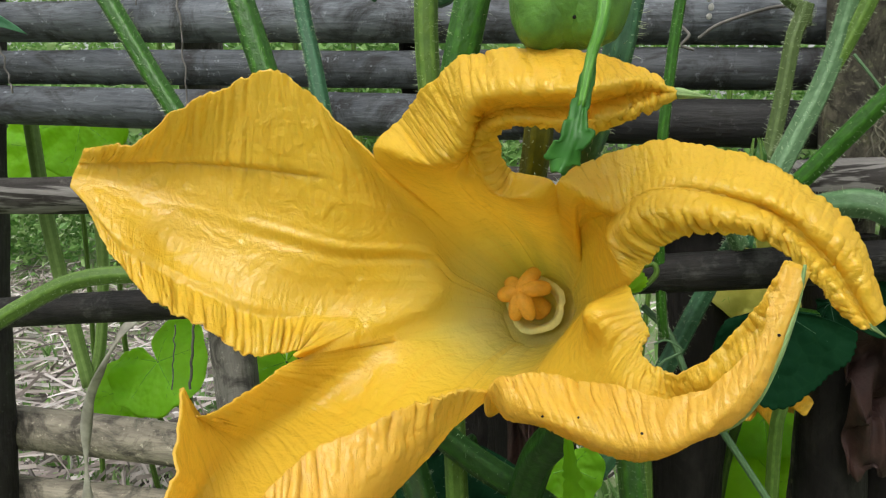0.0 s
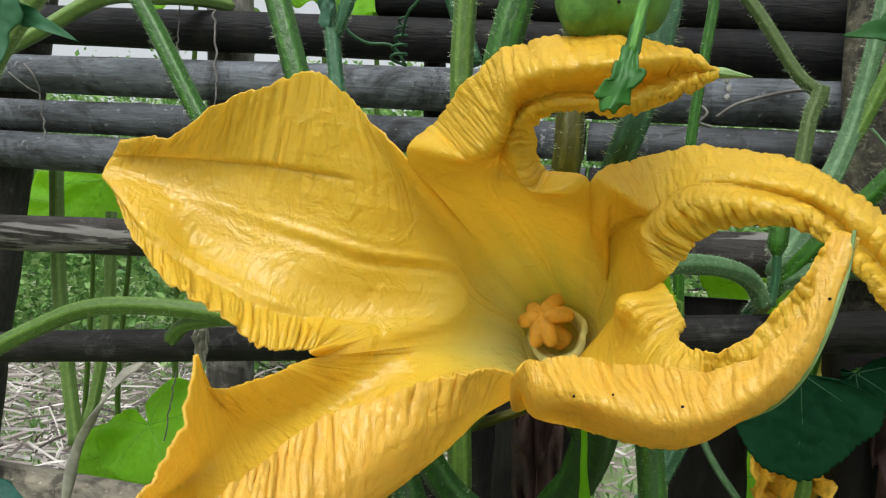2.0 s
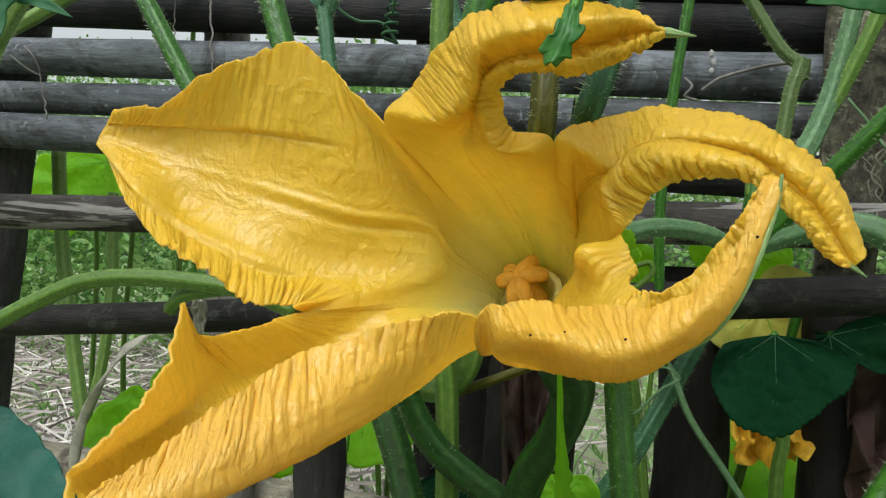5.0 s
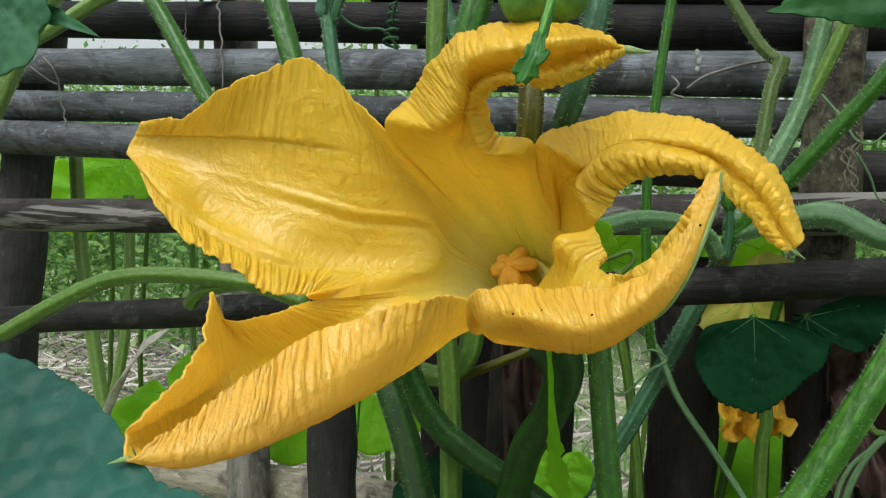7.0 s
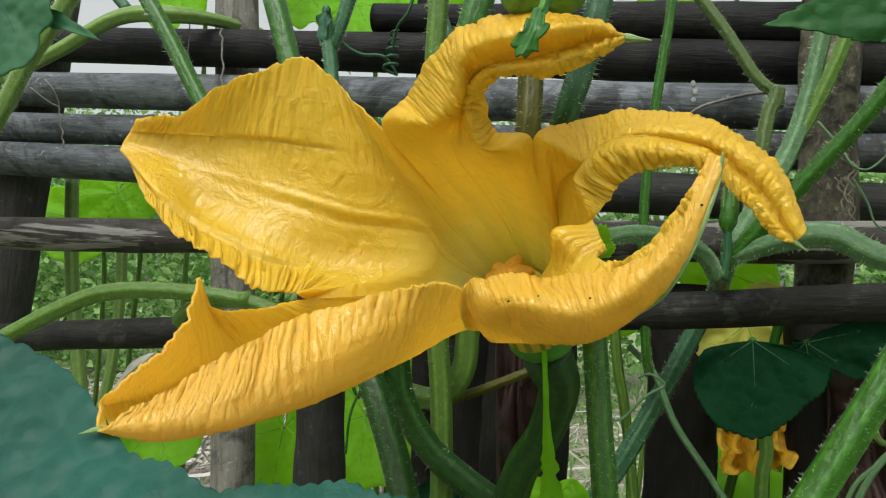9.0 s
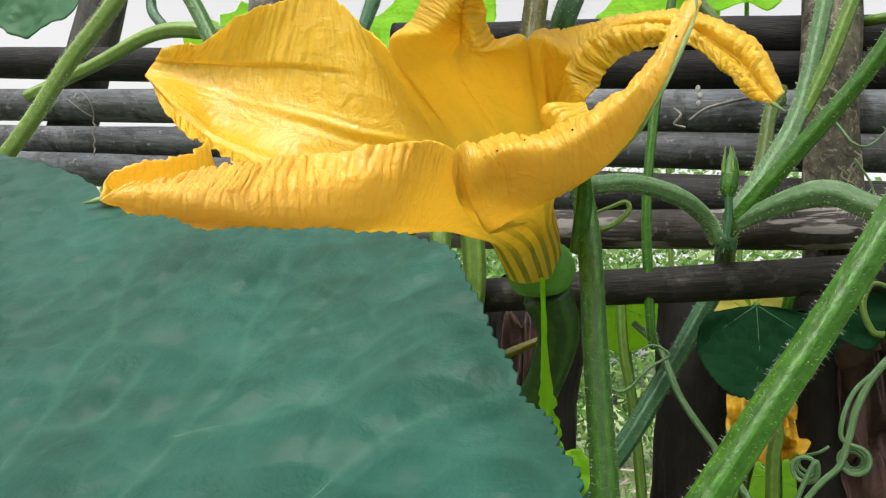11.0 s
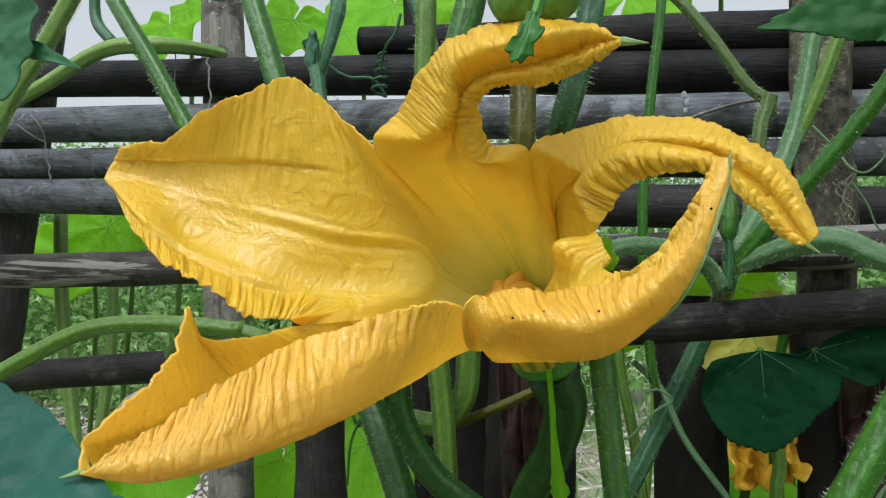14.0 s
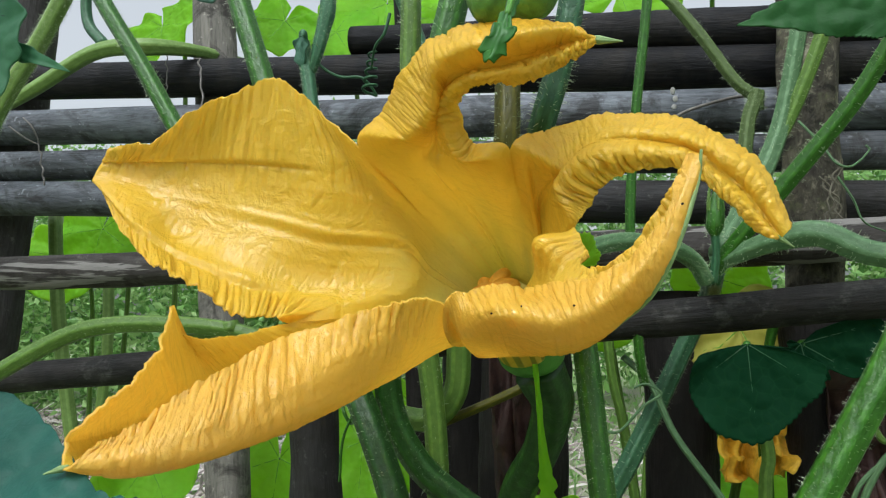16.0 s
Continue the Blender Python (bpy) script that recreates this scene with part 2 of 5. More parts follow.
    bump(nt, bs, math_node(nt, "ADD", s2, math_node(nt, "MULTIPLY", s1, 0.8)), 0.6, 0.002)
    return m


def plain(name, colour, rough=0.6, vary=0.25, scale=60, bump_amount=0.3, spec=0.4):
    m, nt, bs, out = mat(name)
    obj = coords(nt, "Object")
    n = noise_tex(nt, obj, scale, 4, 0.6)
    col = ramp(nt, n, [(0.3, tuple(c * (1 - vary) for c in colour)), (0.7, tuple(min(1, c * (1 + vary)) for c in colour))])
    nt.links.new(col, bs.inputs["Base Color"])
    bs.inputs["Roughness"].default_value = rough
    bs.inputs["Specular IOR Level"].default_value = spec
    bump(nt, bs, noise_tex(nt, obj, scale * 4, 4), bump_amount, 0.001)
    return m


M_PETAL = petal_material("petal_inside")
M_PETAL_OUTSIDE = petal_material("petal_outside", True)
M_STIGMA = plain("stigma", (0.80, 0.42, 0.045), 0.55, 0.15, 300, 0.4)
M_NECTARY = plain("nectary", (0.80, 0.74, 0.27), 0.4, 0.2, 200, 0.2)
M_LEAF_FRONT = leaf_material("leaf_blue_green", (0.008, 0.046, 0.030), (0.022, 0.088, 0.056), 0.08, 0.42, (0.05, 0.14, 0.08), 0.9, 0.5, 110)
M_LEAF_ABOVE = leaf_material("leaf_translucent", (0.030, 0.120, 0.060), (0.070, 0.200, 0.100), 0.45, 0.5, (0.09, 0.24, 0.11), 0.6, 0.25, 150, 1.6)
M_LEAF_BIG = leaf_material("leaf_large", (0.0015, 0.019, 0.008), (0.015, 0.086, 0.064), 0.04, 0.46, (0.052, 0.155, 0.104), 0.95, 0.15, 150, 1.5, 0.09)
# albedo lowered so the colour itself carries the deep shade on these leaves
M_LEAF_SHADED = leaf_material("leaf_shaded", (0.0012, 0.015, 0.0055), (0.0035, 0.028, 0.0095), 0.03, 0.75, (0.015, 0.06, 0.02), 0.25, 0.04)
M_LEAF_DEEP = leaf_material("leaf_deep", (0.007, 0.045, 0.008), (0.018, 0.090, 0.016), 0.10, 0.55, (0.03, 0.12, 0.03), 0.5, 0.2)
# greens lifted to backlit brightness, on top of the real translucency
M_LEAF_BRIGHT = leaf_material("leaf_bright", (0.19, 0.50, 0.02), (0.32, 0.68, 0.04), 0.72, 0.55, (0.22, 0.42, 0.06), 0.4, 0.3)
M_LEAF_YELLOW = leaf_material("leaf_yellow", (0.42, 0.42, 0.06), (0.60, 0.55, 0.12), 0.45, 0.6, (0.35, 0.30, 0.06), 0.4, 0.3)
M_STEM = stem_material("stem_green", (0.022, 0.094, 0.006), (0.064, 0.205, 0.018), 0.36)
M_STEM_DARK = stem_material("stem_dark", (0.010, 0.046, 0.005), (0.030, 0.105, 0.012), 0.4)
M_STEM_LIGHT = stem_material("stem_light", (0.085, 0.175, 0.024), (0.165, 0.285, 0.050))
M_STEM_FRESH = stem_material("stem_fresh", (0.17, 0.29, 0.065), (0.27, 0.41, 0.12))
M_STEM_TEAL = stem_material("stem_teal", (0.022, 0.092, 0.036), (0.075, 0.190, 0.090))
M_STEM_MIST = stem_material("stem_mist", (0.040, 0.140, 0.064), (0.095, 0.230, 0.120), 0.5)
M_LEAF_MIST = leaf_material("leaf_mist", (0.050, 0.140, 0.085), (0.110, 0.230, 0.160), 0.3, 0.6, (0.14, 0.28, 0.2), 0.5, 0.2, 160, 1.6)
M_STEM_DULL = stem_material("stem_dull", (0.070, 0.115, 0.028), (0.130, 0.195, 0.060), 0.55)
M_STEM_GREY = stem_material("stem_grey_green", (0.075, 0.165, 0.065), (0.165, 0.290, 0.140), 0.5)
M_STEM_OLIVE = stem_material("stem_olive", (0.060, 0.062, 0.002), (0.125, 0.115, 0.004))
M_HAIR = plain("stem_hair", (0.46, 0.55, 0.36), 0.5, 0.1, 50, 0.0)
M_BAMBOO = wood_material("weathered_bamboo", (0.070, 0.077, 0.088), (0.345, 0.375, 0.415))
M_BAMBOO_DEEP = wood_material("deep_grey_bamboo", (0.010, 0.010, 0.011), (0.085, 0.084, 0.082))
M_BAMBOO_MID = wood_material("mid_grey_bamboo", (0.042, 0.045, 0.050), (0.215, 0.23, 0.25))
M_BAMBOO_DARK = wood_material("dark_bamboo", (0.004, 0.004, 0.005), (0.018, 0.019, 0.022))
M_BAMBOO_TAN = wood_material("tan_bamboo", (0.24, 0.215, 0.165), (0.68, 0.61, 0.47))
# dark lichened wood, lowered further to hold the deep shade at its right
M_RAIL = wood_material("dark_rail", (0.006, 0.0058, 0.0052), (0.028, 0.027, 0.024), moss=(0.06, 0.063, 0.054))
M_BARK = wood_material("peeling_rail", (0.014, 0.012, 0.010), (0.11, 0.10, 0.09), (45, 45, 7), stain=(0.014, 0.011, 0.009), peel=(0.21, 0.20, 0.185))
M_POST = wood_material("old_post", (0.022, 0.021, 0.021), (0.110, 0.104, 0.100))
M_POST_GREY = wood_material("grey_post", (0.12, 0.113, 0.100), (0.46, 0.43, 0.38))
M_POST_MOSSY = wood_material("mossy_post", (0.016, 0.014, 0.009), (0.30, 0.275, 0.20), (70, 70, 30), moss=(0.11, 0.125, 0.055), pits=True)
# near-black wood; the deep shade low on the fence is part of this colour
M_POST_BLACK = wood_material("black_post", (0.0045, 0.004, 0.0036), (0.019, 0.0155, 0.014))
M_STRAW_GREY = plain("node_scar", (0.24, 0.24, 0.22), 0.8, 0.3, 200, 0.3)
M_WIRE = plain("rusty_wire", (0.13, 0.12, 0.11), 0.7, 0.3, 200, 0.3)
M_FRUIT = plain("young_fruit", (0.085, 0.20, 0.03), 0.4, 0.35, 220, 0.35)
M_STEM_PALE = stem_material("stem_pale", (0.22, 0.36, 0.12), (0.42, 0.55, 0.25))
M_OVARY = plain("ovary_skin", (0.060, 0.19, 0.022), 0.5, 0.3, 90, 0.3, 0.3)
M_YOUNG = leaf_material("leaf_young", (0.016, 0.095, 0.012), (0.040, 0.170, 0.020), 0.25, 0.45, (0.12, 0.34, 0.05), 0.4, 0.35)
M_CALYX = stem_material("calyx", (0.07, 0.24, 0.02), (0.15, 0.40, 0.045))


# ---- small builders ----
def part(name, bm, material, parent, label="", smooth=True):
    me = bpy.data.meshes.new(name)
    bm.to_mesh(me)
    bm.free()
    if smooth:
        me.polygons.foreach_set("use_smooth", [True] * len(me.polygons))
    me.materials.append(material)
    ob = new(name, me)
    if parent:
        ob.parent = parent
    if label:
        ob["label"] = label
    return ob


def thing(name, place, label, category, group=""):
    e = new(name)
    e.location = place
    e.empty_display_size = 0.01
    return tagged(e, label, category, group)


def local(parent, ob):
    """Meshes are written in world coordinates: undo the parent's offset."""
    ob.matrix_parent_inverse = Matrix.Translation(-Vector(parent.location))
    return ob


def spline(points, n):
    """Catmull-Rom through points, n samples."""
    p = np.array(points, float)
    p = np.vstack([2 * p[0] - p[1], p, 2 * p[-1] - p[-2]])
    s = np.linspace(0, len(p) - 3 - 1e-9, n)
    i = s.astype(int)
    f = (s - i)[:, None]
    a, b, c, d = p[i], p[i + 1], p[i + 2], p[i + 3]
    return 0.5 * (2 * b + (c - a) * f + (2 * a - 5 * b + 4 * c - d) * f ** 2 + (3 * b - a - 3 * c + d) * f ** 3)


def patch(grid, nu, nv):
    """A smooth surface through a cage of rows by columns of points."""
    g = np.array(grid, float)
    cols = np.stack([spline(g[:, j], nu) for j in range(g.shape[1])], 1)
    return np.stack([spline(cols[i], nv) for i in range(nu)], 0)


def sheet(pts):
    """A bmesh from an array of rows by columns of points, with uv."""
    nu, nv = pts.shape[:2]
    bm = bmesh.new()
    uv = bm.loops.layers.uv.new("UVMap")
    vs = [[bm.verts.new(pts[i, j]) for j in range(nv)] for i in range(nu)]
    for i in range(nu - 1):
        for j in range(nv - 1):
            f = bm.faces.new((vs[i][j], vs[i][j + 1], vs[i + 1][j + 1], vs[i + 1][j]))
            for lp, (a, b) in zip(f.loops, ((i, j), (i, j + 1), (i + 1, j + 1), (i + 1, j))):
                lp[uv].uv = (b / (nv - 1), a / (nu - 1))
    return bm


def solid(ob, thickness):
    md = ob.modifiers.new("thickness", "SOLIDIFY")
    md.thickness = thickness
    md.offset = 0
    return ob


def tube_bm(points, radii, n=None, sides=16, ridges=0, ridge=0.08, cap=True, bm=None):
    """A tapered tube along a smooth path, with lengthwise ridges."""
    n = n or max(8, 7 * len(points))
    path = spline(points, n)
    rr = np.interp(np.linspace(0, 1, n), np.linspace(0, 1, len(radii)), radii)
    bm = bm or bmesh.new()
    uv = bm.loops.layers.uv.get("UVMap") or bm.loops.layers.uv.new("UVMap")
    tang = np.gradient(path, axis=0)
    tang /= np.linalg.norm(tang, axis=1)[:, None]
    up = np.array([0.3, 1.0, 0.2]) if abs(tang[0][1]) < 0.9 else np.array([1.0, 0, 0])
    rings = []
    length = np.concatenate([[0], np.cumsum(np.linalg.norm(np.diff(path, axis=0), axis=1))])
    for i in range(n):
        t = tang[i]
        x = up - t * (up @ t)
        x /= np.linalg.norm(x)
        y = np.cross(t, x)
        up = x
        ring = []
        for k in range(sides):
            a = 2 * math.pi * k / sides
            r = rr[i] * (1 + ridge * math.cos(ridges * a)) if ridges else rr[i]
            ring.append(bm.verts.new(path[i] + r * (x * math.cos(a) + y * math.sin(a))))
        rings.append(ring)
    for i in range(n - 1):
        for k in range(sides):
            q = (k + 1) % sides
            f = bm.faces.new((rings[i][k], rings[i][q], rings[i + 1][q], rings[i + 1][k]))
            for lp, (a, b) in zip(f.loops, ((i, k), (i, k + 1), (i + 1, k + 1), (i + 1, k))):
                lp[uv].uv = (b / sides, length[a] * 8)
    if cap:
        bm.faces.new(rings[0][::-1])
        bm.faces.new(rings[-1])
    return bm


def hairs_bm(points, radii, per_m, length=0.0022, seed=1, width=0.00008):
    rng = random.Random(seed)
    path = spline(points, 60)
    tang = np.gradient(path, axis=0)
    total = float(np.linalg.norm(np.diff(path, axis=0), axis=1).sum())
    bm = bmesh.new()
    for _ in range(int(total * per_m)):
        f = rng.random() * 58.99
        i = int(f)
        p = path[i] + (path[i + 1] - path[i]) * (f - i)
        t = Vector(tang[i]).normalized()
        r = float(np.interp(f / 59, np.linspace(0, 1, len(radii)), radii))
        a = rng.random() * 2 * math.pi
        x = t.orthogonal().normalized()
        y = t.cross(x)
        d = x * math.cos(a) + y * math.sin(a)
        s = t.cross(d)
        q = Vector(p) + d * r * 0.97
        L = length * rng.uniform(0.5, 1.2)
        tip = q + d * L + t * rng.uniform(-0.3, 0.3) * L
        v = [bm.verts.new(q + s * width), bm.verts.new(q - s * width * 0.5 + t * width), bm.verts.new(q - s * width * 0.5 - t * width), bm.verts.new(tip)]
        for a3, b3 in ((0, 1), (1, 2), (2, 0)):
            bm.faces.new((v[a3], v[b3], v[3]))
    return bm


STEM_SEED = [0]


def stem(points, radii, material=None, hairy=4200, name="vine_stem", label="green hairy squash vine stem climbing along the fence", ridges=6, ridge=0.085, hair_length=0.0026, hair_width=0.00008):
    STEM_SEED[0] += 1
    th = thing(name, points[0], label, "stem", "squash vine stems")
    stalk = local(th, part("stalk", tube_bm(points, radii, ridges=ridges, ridge=ridge, sides=20 if ridges else 12), material or M_STEM, th))
    if hairy:
        h = part("hairs", hairs_bm(points, radii, hairy, hair_length, STEM_SEED[0], hair_width), M_HAIR, stalk, "fine pale hairs", smooth=False)
        tagged(h, kind="stuff")
    return th


def leaf_blade(outline, nu=40, nv=64, wave=0.004, cup=0.0, seed=1, teeth=0.0, tooth_n=60, pucker=0.2, soft=5):
    """Leaf in its own plane: outline gives (angle in degrees from the x axis, radius) round the foot; returns points (rows from the foot)."""
    ang = np.radians([o[0] for o in outline])
    rad = np.array([o[1] for o in outline])
    th = np.linspace(ang[0], ang[-1], nv)
    rr = np.interp(th, ang, rad)
    k = np.ones(soft) / soft
    pad = np.concatenate([rr[:1].repeat(soft // 2), rr, rr[-1:].repeat(soft // 2)])
    rr = np.convolve(pad, k, "valid")
    rr = rr * (1 + teeth * np.abs(np.sin(th * tooth_n)) + teeth * 0.5 * np.sin(th * tooth_n * 0.37 + seed))
    pts = np.zeros((nu, nv, 3))
    for i in range(nu):
        s = i / (nu - 1)
        for j in range(nv):
            r = rr[j] * max(s, 0.02)
            x, y = r * math.cos(th[j]), r * math.sin(th[j])
            rmax = rad.max()
            z = cup * (r / rmax) ** 2 + wave * s * (noise.noise((x / rmax * 2.2, y / rmax * 2.2, seed * 3.1)) + 0.5 * s * math.sin(th[j] * 9 + seed))
            z += wave * pucker * noise.noise((x / rmax * 11, y / rmax * 11, seed * 1.3)) * min(1, s * 3)
            z += wave * 0.25 * abs(math.sin((th[j]) * 4.0)) * s
            pts[i, j] = (x, y, z)
    return pts


def vein_relief(pts, lines, depth, seed):
    """Sink the blade along its veins and their side veins, so that it swells between them."""
    rng = random.Random(seed)
    strokes = []
    for line in lines:
        xy = spline([(r * math.cos(radians(a)), r * math.sin(radians(a)), 0) for a, r in line], 30)[:, :2]
        strokes.append((xy, 1.0, 0.0012))
        for q in range(3, 29, 4):
            t = xy[min(29, q + 1)] - xy[q - 1]
            t = t / (np.linalg.norm(t) + 1e-9)
            for side in (1, -1):
                a = side * rng.uniform(0.7, 1.0)
                d = np.array((t[0] * math.cos(a) - t[1] * math.sin(a), t[0] * math.sin(a) + t[1] * math.cos(a)))
                bend = np.array((-d[1], d[0])) * -side
                L = rng.uniform(0.014, 0.030)
                strokes.append((np.array([xy[q] + d * L * f + bend * L * 0.45 * f * f for f in np.linspace(0, 1, 9)]), 0.30, 0.0009))
    out = pts.copy()
    flat = pts[..., :2].reshape(-1, 2)
    sink = np.zeros(len(flat))
    wide = np.zeros(len(flat))
    for xy, weight, width in strokes:
        near = np.full(len(flat), 1e9)
        for p in spline(np.column_stack([xy, np.zeros(len(xy))]), 2 * len(xy))[:, :2]:
            near = np.minimum(near, ((flat - p) ** 2).sum(1))
        sink = np.maximum(sink, weight * np.exp(-near / (2 * (0.33 * width) ** 2)))
        wide = np.maximum(wide, weight ** 2 * np.exp(-near / (2 * (2.4 * width) ** 2)))
    out[..., 2] -= depth * wide.reshape(pts.shape[:2])
    return out, sink.astype(np.float32)


def leaf(foot, direction, normal, outline, material, name="squash_leaf", label="green squash leaf with a toothed edge", nu=36, nv=110, wave=0.006, cup=0.0, seed=1, teeth=0.02, tooth_n=60, veins=5, vein_mat=None, vein_r=0.0007, stalk=None, stalk_mat=None, lines=(), pucker=0.2, soft=5, groove=0.0, drawn=None):
    """direction: where the leaf's middle points; normal: out of its upper face."""
    n = Vector(normal).normalized()
    y = (Vector(direction) - n * Vector(direction).dot(n)).normalized()
    x = y.cross(n)
    fr = Matrix((x, y, n)).transposed().to_4x4()
    fr.translation = Vector(foot)
    pts = leaf_blade(outline, nu, nv, wave, cup, seed, teeth, tooth_n, pucker, soft)
    if groove:
        pts, sink = vein_relief(pts, lines, groove, seed)
    th = thing(name, foot, label, "leaf", "squash leaves")
    th.matrix_world = fr
    blade = part("blade", sheet(pts), material, th)
    if groove:
        blade.data.attributes.new("vein", "FLOAT", "POINT").data.foreach_set("value", sink)
        lines = [lines[q] for q in drawn]
    solid(blade, 0.0005)
    if stalk:
        inv = fr.inverted()
        line = [inv @ Vector(q) for q in stalk]
        part("leaf_stalk", tube_bm([(0, 0, -0.0004)] + line, [0.0018, 0.003, 0.0034], sides=10, n=24), stalk_mat or M_STEM_LIGHT, th)
    lo, hi = radians(outline[0][0]), radians(outline[-1][0])
    for line in lines:
        way = []
        dense = [np.array(line[q]) + (np.array(line[q + 1]) - np.array(line[q])) * f for q in range(len(line) - 1) for f in np.linspace(0, 1, 15)[:-1]]
        for ang, r in dense:
            fj = min(nv - 1.001, max(0, (radians(ang) - lo) / (hi - lo) * (nv - 1)))
            j = int(fj)
            rim = np.linalg.norm(pts[-1, j, :2]) * (1 - fj + j) + np.linalg.norm(pts[-1, j + 1, :2]) * (fj - j)
            fi = min(nu - 1.001, r / rim * (nu - 1))
            i = int(fi)
            way.append((pts[i, j] * (1 - fj + j) + pts[i, j + 1] * (fj - j)) * (1 - fi + i) + (pts[i + 1, j] * (1 - fj + j) + pts[i + 1, j + 1] * (fj - j)) * (fi - i) - np.array((0, 0, vein_r * 0.3)))
        part("vein", tube_bm(way, [vein_r, vein_r * 0.75, vein_r * 0.35], sides=8, n=len(way)), vein_mat or M_VEIN, blade, "pale vein")
    for k in range(veins):
        f = (k + 0.5) / veins
        j = int(f * (nv - 1))
        line = [tuple(pts[i, j] + np.array((0, 0, 0.00005))) for i in range(1, nu, 5)]
        fine = [tuple(pts[i, j] + np.array((0, 0, 0.00005))) for i in range(1, nu, 2)]
        part("vein", tube_bm(fine, [vein_r * 1.0, vein_r * 0.25], sides=6, n=len(fine)), vein_mat or M_VEIN, blade, "pale vein")
        sgn = 1
        for q in range(2, len(line) - 1):
            sgn = -sgn
            jj = min(max(j + sgn * int(nv * 0.30 / veins * (1.4 - 0.5 * q / len(line))), 1), nv - 2)
            i2 = min(nu - 2, q * 5 + 12)
            i1 = 1 + q * 5
            way = [tuple(pts[int(round(i1 + (i2 - i1) * f)), int(round(j + (jj - j) * f))] + np.array((0, 0, 0.00004))) for f in np.linspace(0, 1, 9)]
            way = list(dict.fromkeys(way))
            part("vein", tube_bm(way, [vein_r * 0.6, vein_r * 0.2], sides=5, n=len(way)), vein_mat or M_VEIN, blade)
    return th


M_VEIN = plain("leaf_vein", (0.013, 0.064, 0.042), 0.5, 0.15, 80, 0.1)
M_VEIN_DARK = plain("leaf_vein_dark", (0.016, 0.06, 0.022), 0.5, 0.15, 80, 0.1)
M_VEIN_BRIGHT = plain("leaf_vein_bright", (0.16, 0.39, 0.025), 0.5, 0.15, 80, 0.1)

# ---- ground and distance ----
def ground():
    m, nt, bs, out = mat("garden_soil")
    obj = coords(nt, "Object")
    n1 = noise_tex(nt, obj, 1.3, 6, 0.6)
    n2 = noise_tex(nt, obj, 60, 5, 0.7)
    col = ramp(nt, n1, [(0.35, (0.26, 0.24, 0.20)), (0.5, (0.22, 0.30, 0.12)), (0.7, (0.26, 0.40, 0.14))])
    col = mix(nt, math_node(nt, "MULTIPLY", n2, 0.5), col, (0.20, 0.18, 0.14))
    nt.links.new(col, bs.inputs["Base Color"])
    bs.inputs["Roughness"].default_value = 0.9
    bump(nt, bs, n2, 0.8, 0.02)
    bm = bmesh.new()
    bmesh.ops.create_grid(bm, x_segments=8, y_segments=8, size=60)
    return tagged(part("ground", bm, m, None), "brown garden soil with patches of grass and straw mulch", "ground", kind="structure")


ground()


def random_shade(name, stops, rough=0.7, through_amount=0.0):
    """One colour per piece, from a ramp."""
    m, nt, bs, out = mat(name)
    r = nt.nodes.new("ShaderNodeNewGeometry").outputs["Random Per Island"]
    col = ramp(nt, r, stops)
    col = mix(nt, math_node(nt, "MULTIPLY", noise_tex(nt, coords(nt, "Object"), 90, 4), 0.5), col, tuple(c * 0.45 for c in stops[1][1]))
    nt.links.new(col, bs.inputs["Base Color"])
    bs.inputs["Roughness"].default_value = rough
    if through_amount:
        thin(nt, bs, out, col, through_amount)
    return m


def straw_mulch():
    """Dry stalks and leaf strips lying on the ground beyond the fence."""
    rng = random.Random(5)
    vs, fs = [], []
    for _ in range(9000):
        y = 0.62 + 2.3 * rng.random() ** 1.4
        x = (rng.uniform(-1.9, -0.2) if rng.random() < 0.86 else rng.uniform(-0.2, 0.5)) * (0.5 + y * 0.55)
        z = 0.004 + 0.10 * rng.random() ** 2
        L, w, h = rng.uniform(0.02, 0.15), 0.0006 + 0.0030 * rng.random() ** 2, rng.uniform(0.001, 0.003)
        a, tilt = rng.uniform(0, math.pi), rng.gauss(0, 0.42)
        d = Vector((math.cos(a), math.sin(a), tilt)).normalized()
        s = Vector((-math.sin(a), math.cos(a), 0))
        bow = rng.uniform(-0.15, 0.15) * L
        base = len(vs)
        for q in range(4):
            f = q / 3 - 0.5
            c = Vector((x, y, z)) + d * L * f + s * bow * (0.25 - f * f) * 4
            ww = w * (1 - 0.5 * abs(f))
            vs += [c + s * ww, c - s * ww, c + Vector((0, 0, h * 2))]
        for q in range(3):
            for k in range(3):
                n = (k + 1) % 3
                fs.append((base + q * 3 + k, base + q * 3 + n, base + q * 3 + 3 + n, base + q * 3 + 3 + k))
    me = bpy.data.meshes.new("straw_mulch")
    me.from_pydata([tuple(v) for v in vs], [], fs)
    me.materials.append(random_shade("dry_straw", [(0.0, (0.045, 0.04, 0.036)), (0.35, (0.26, 0.215, 0.19)), (0.75, (0.58, 0.52, 0.48)), (1.0, (0.86, 0.82, 0.80))]))
    return tagged(new("straw_mulch", me), "pale dry straw and stalks scattered on the ground", "mulch", kind="stuff")


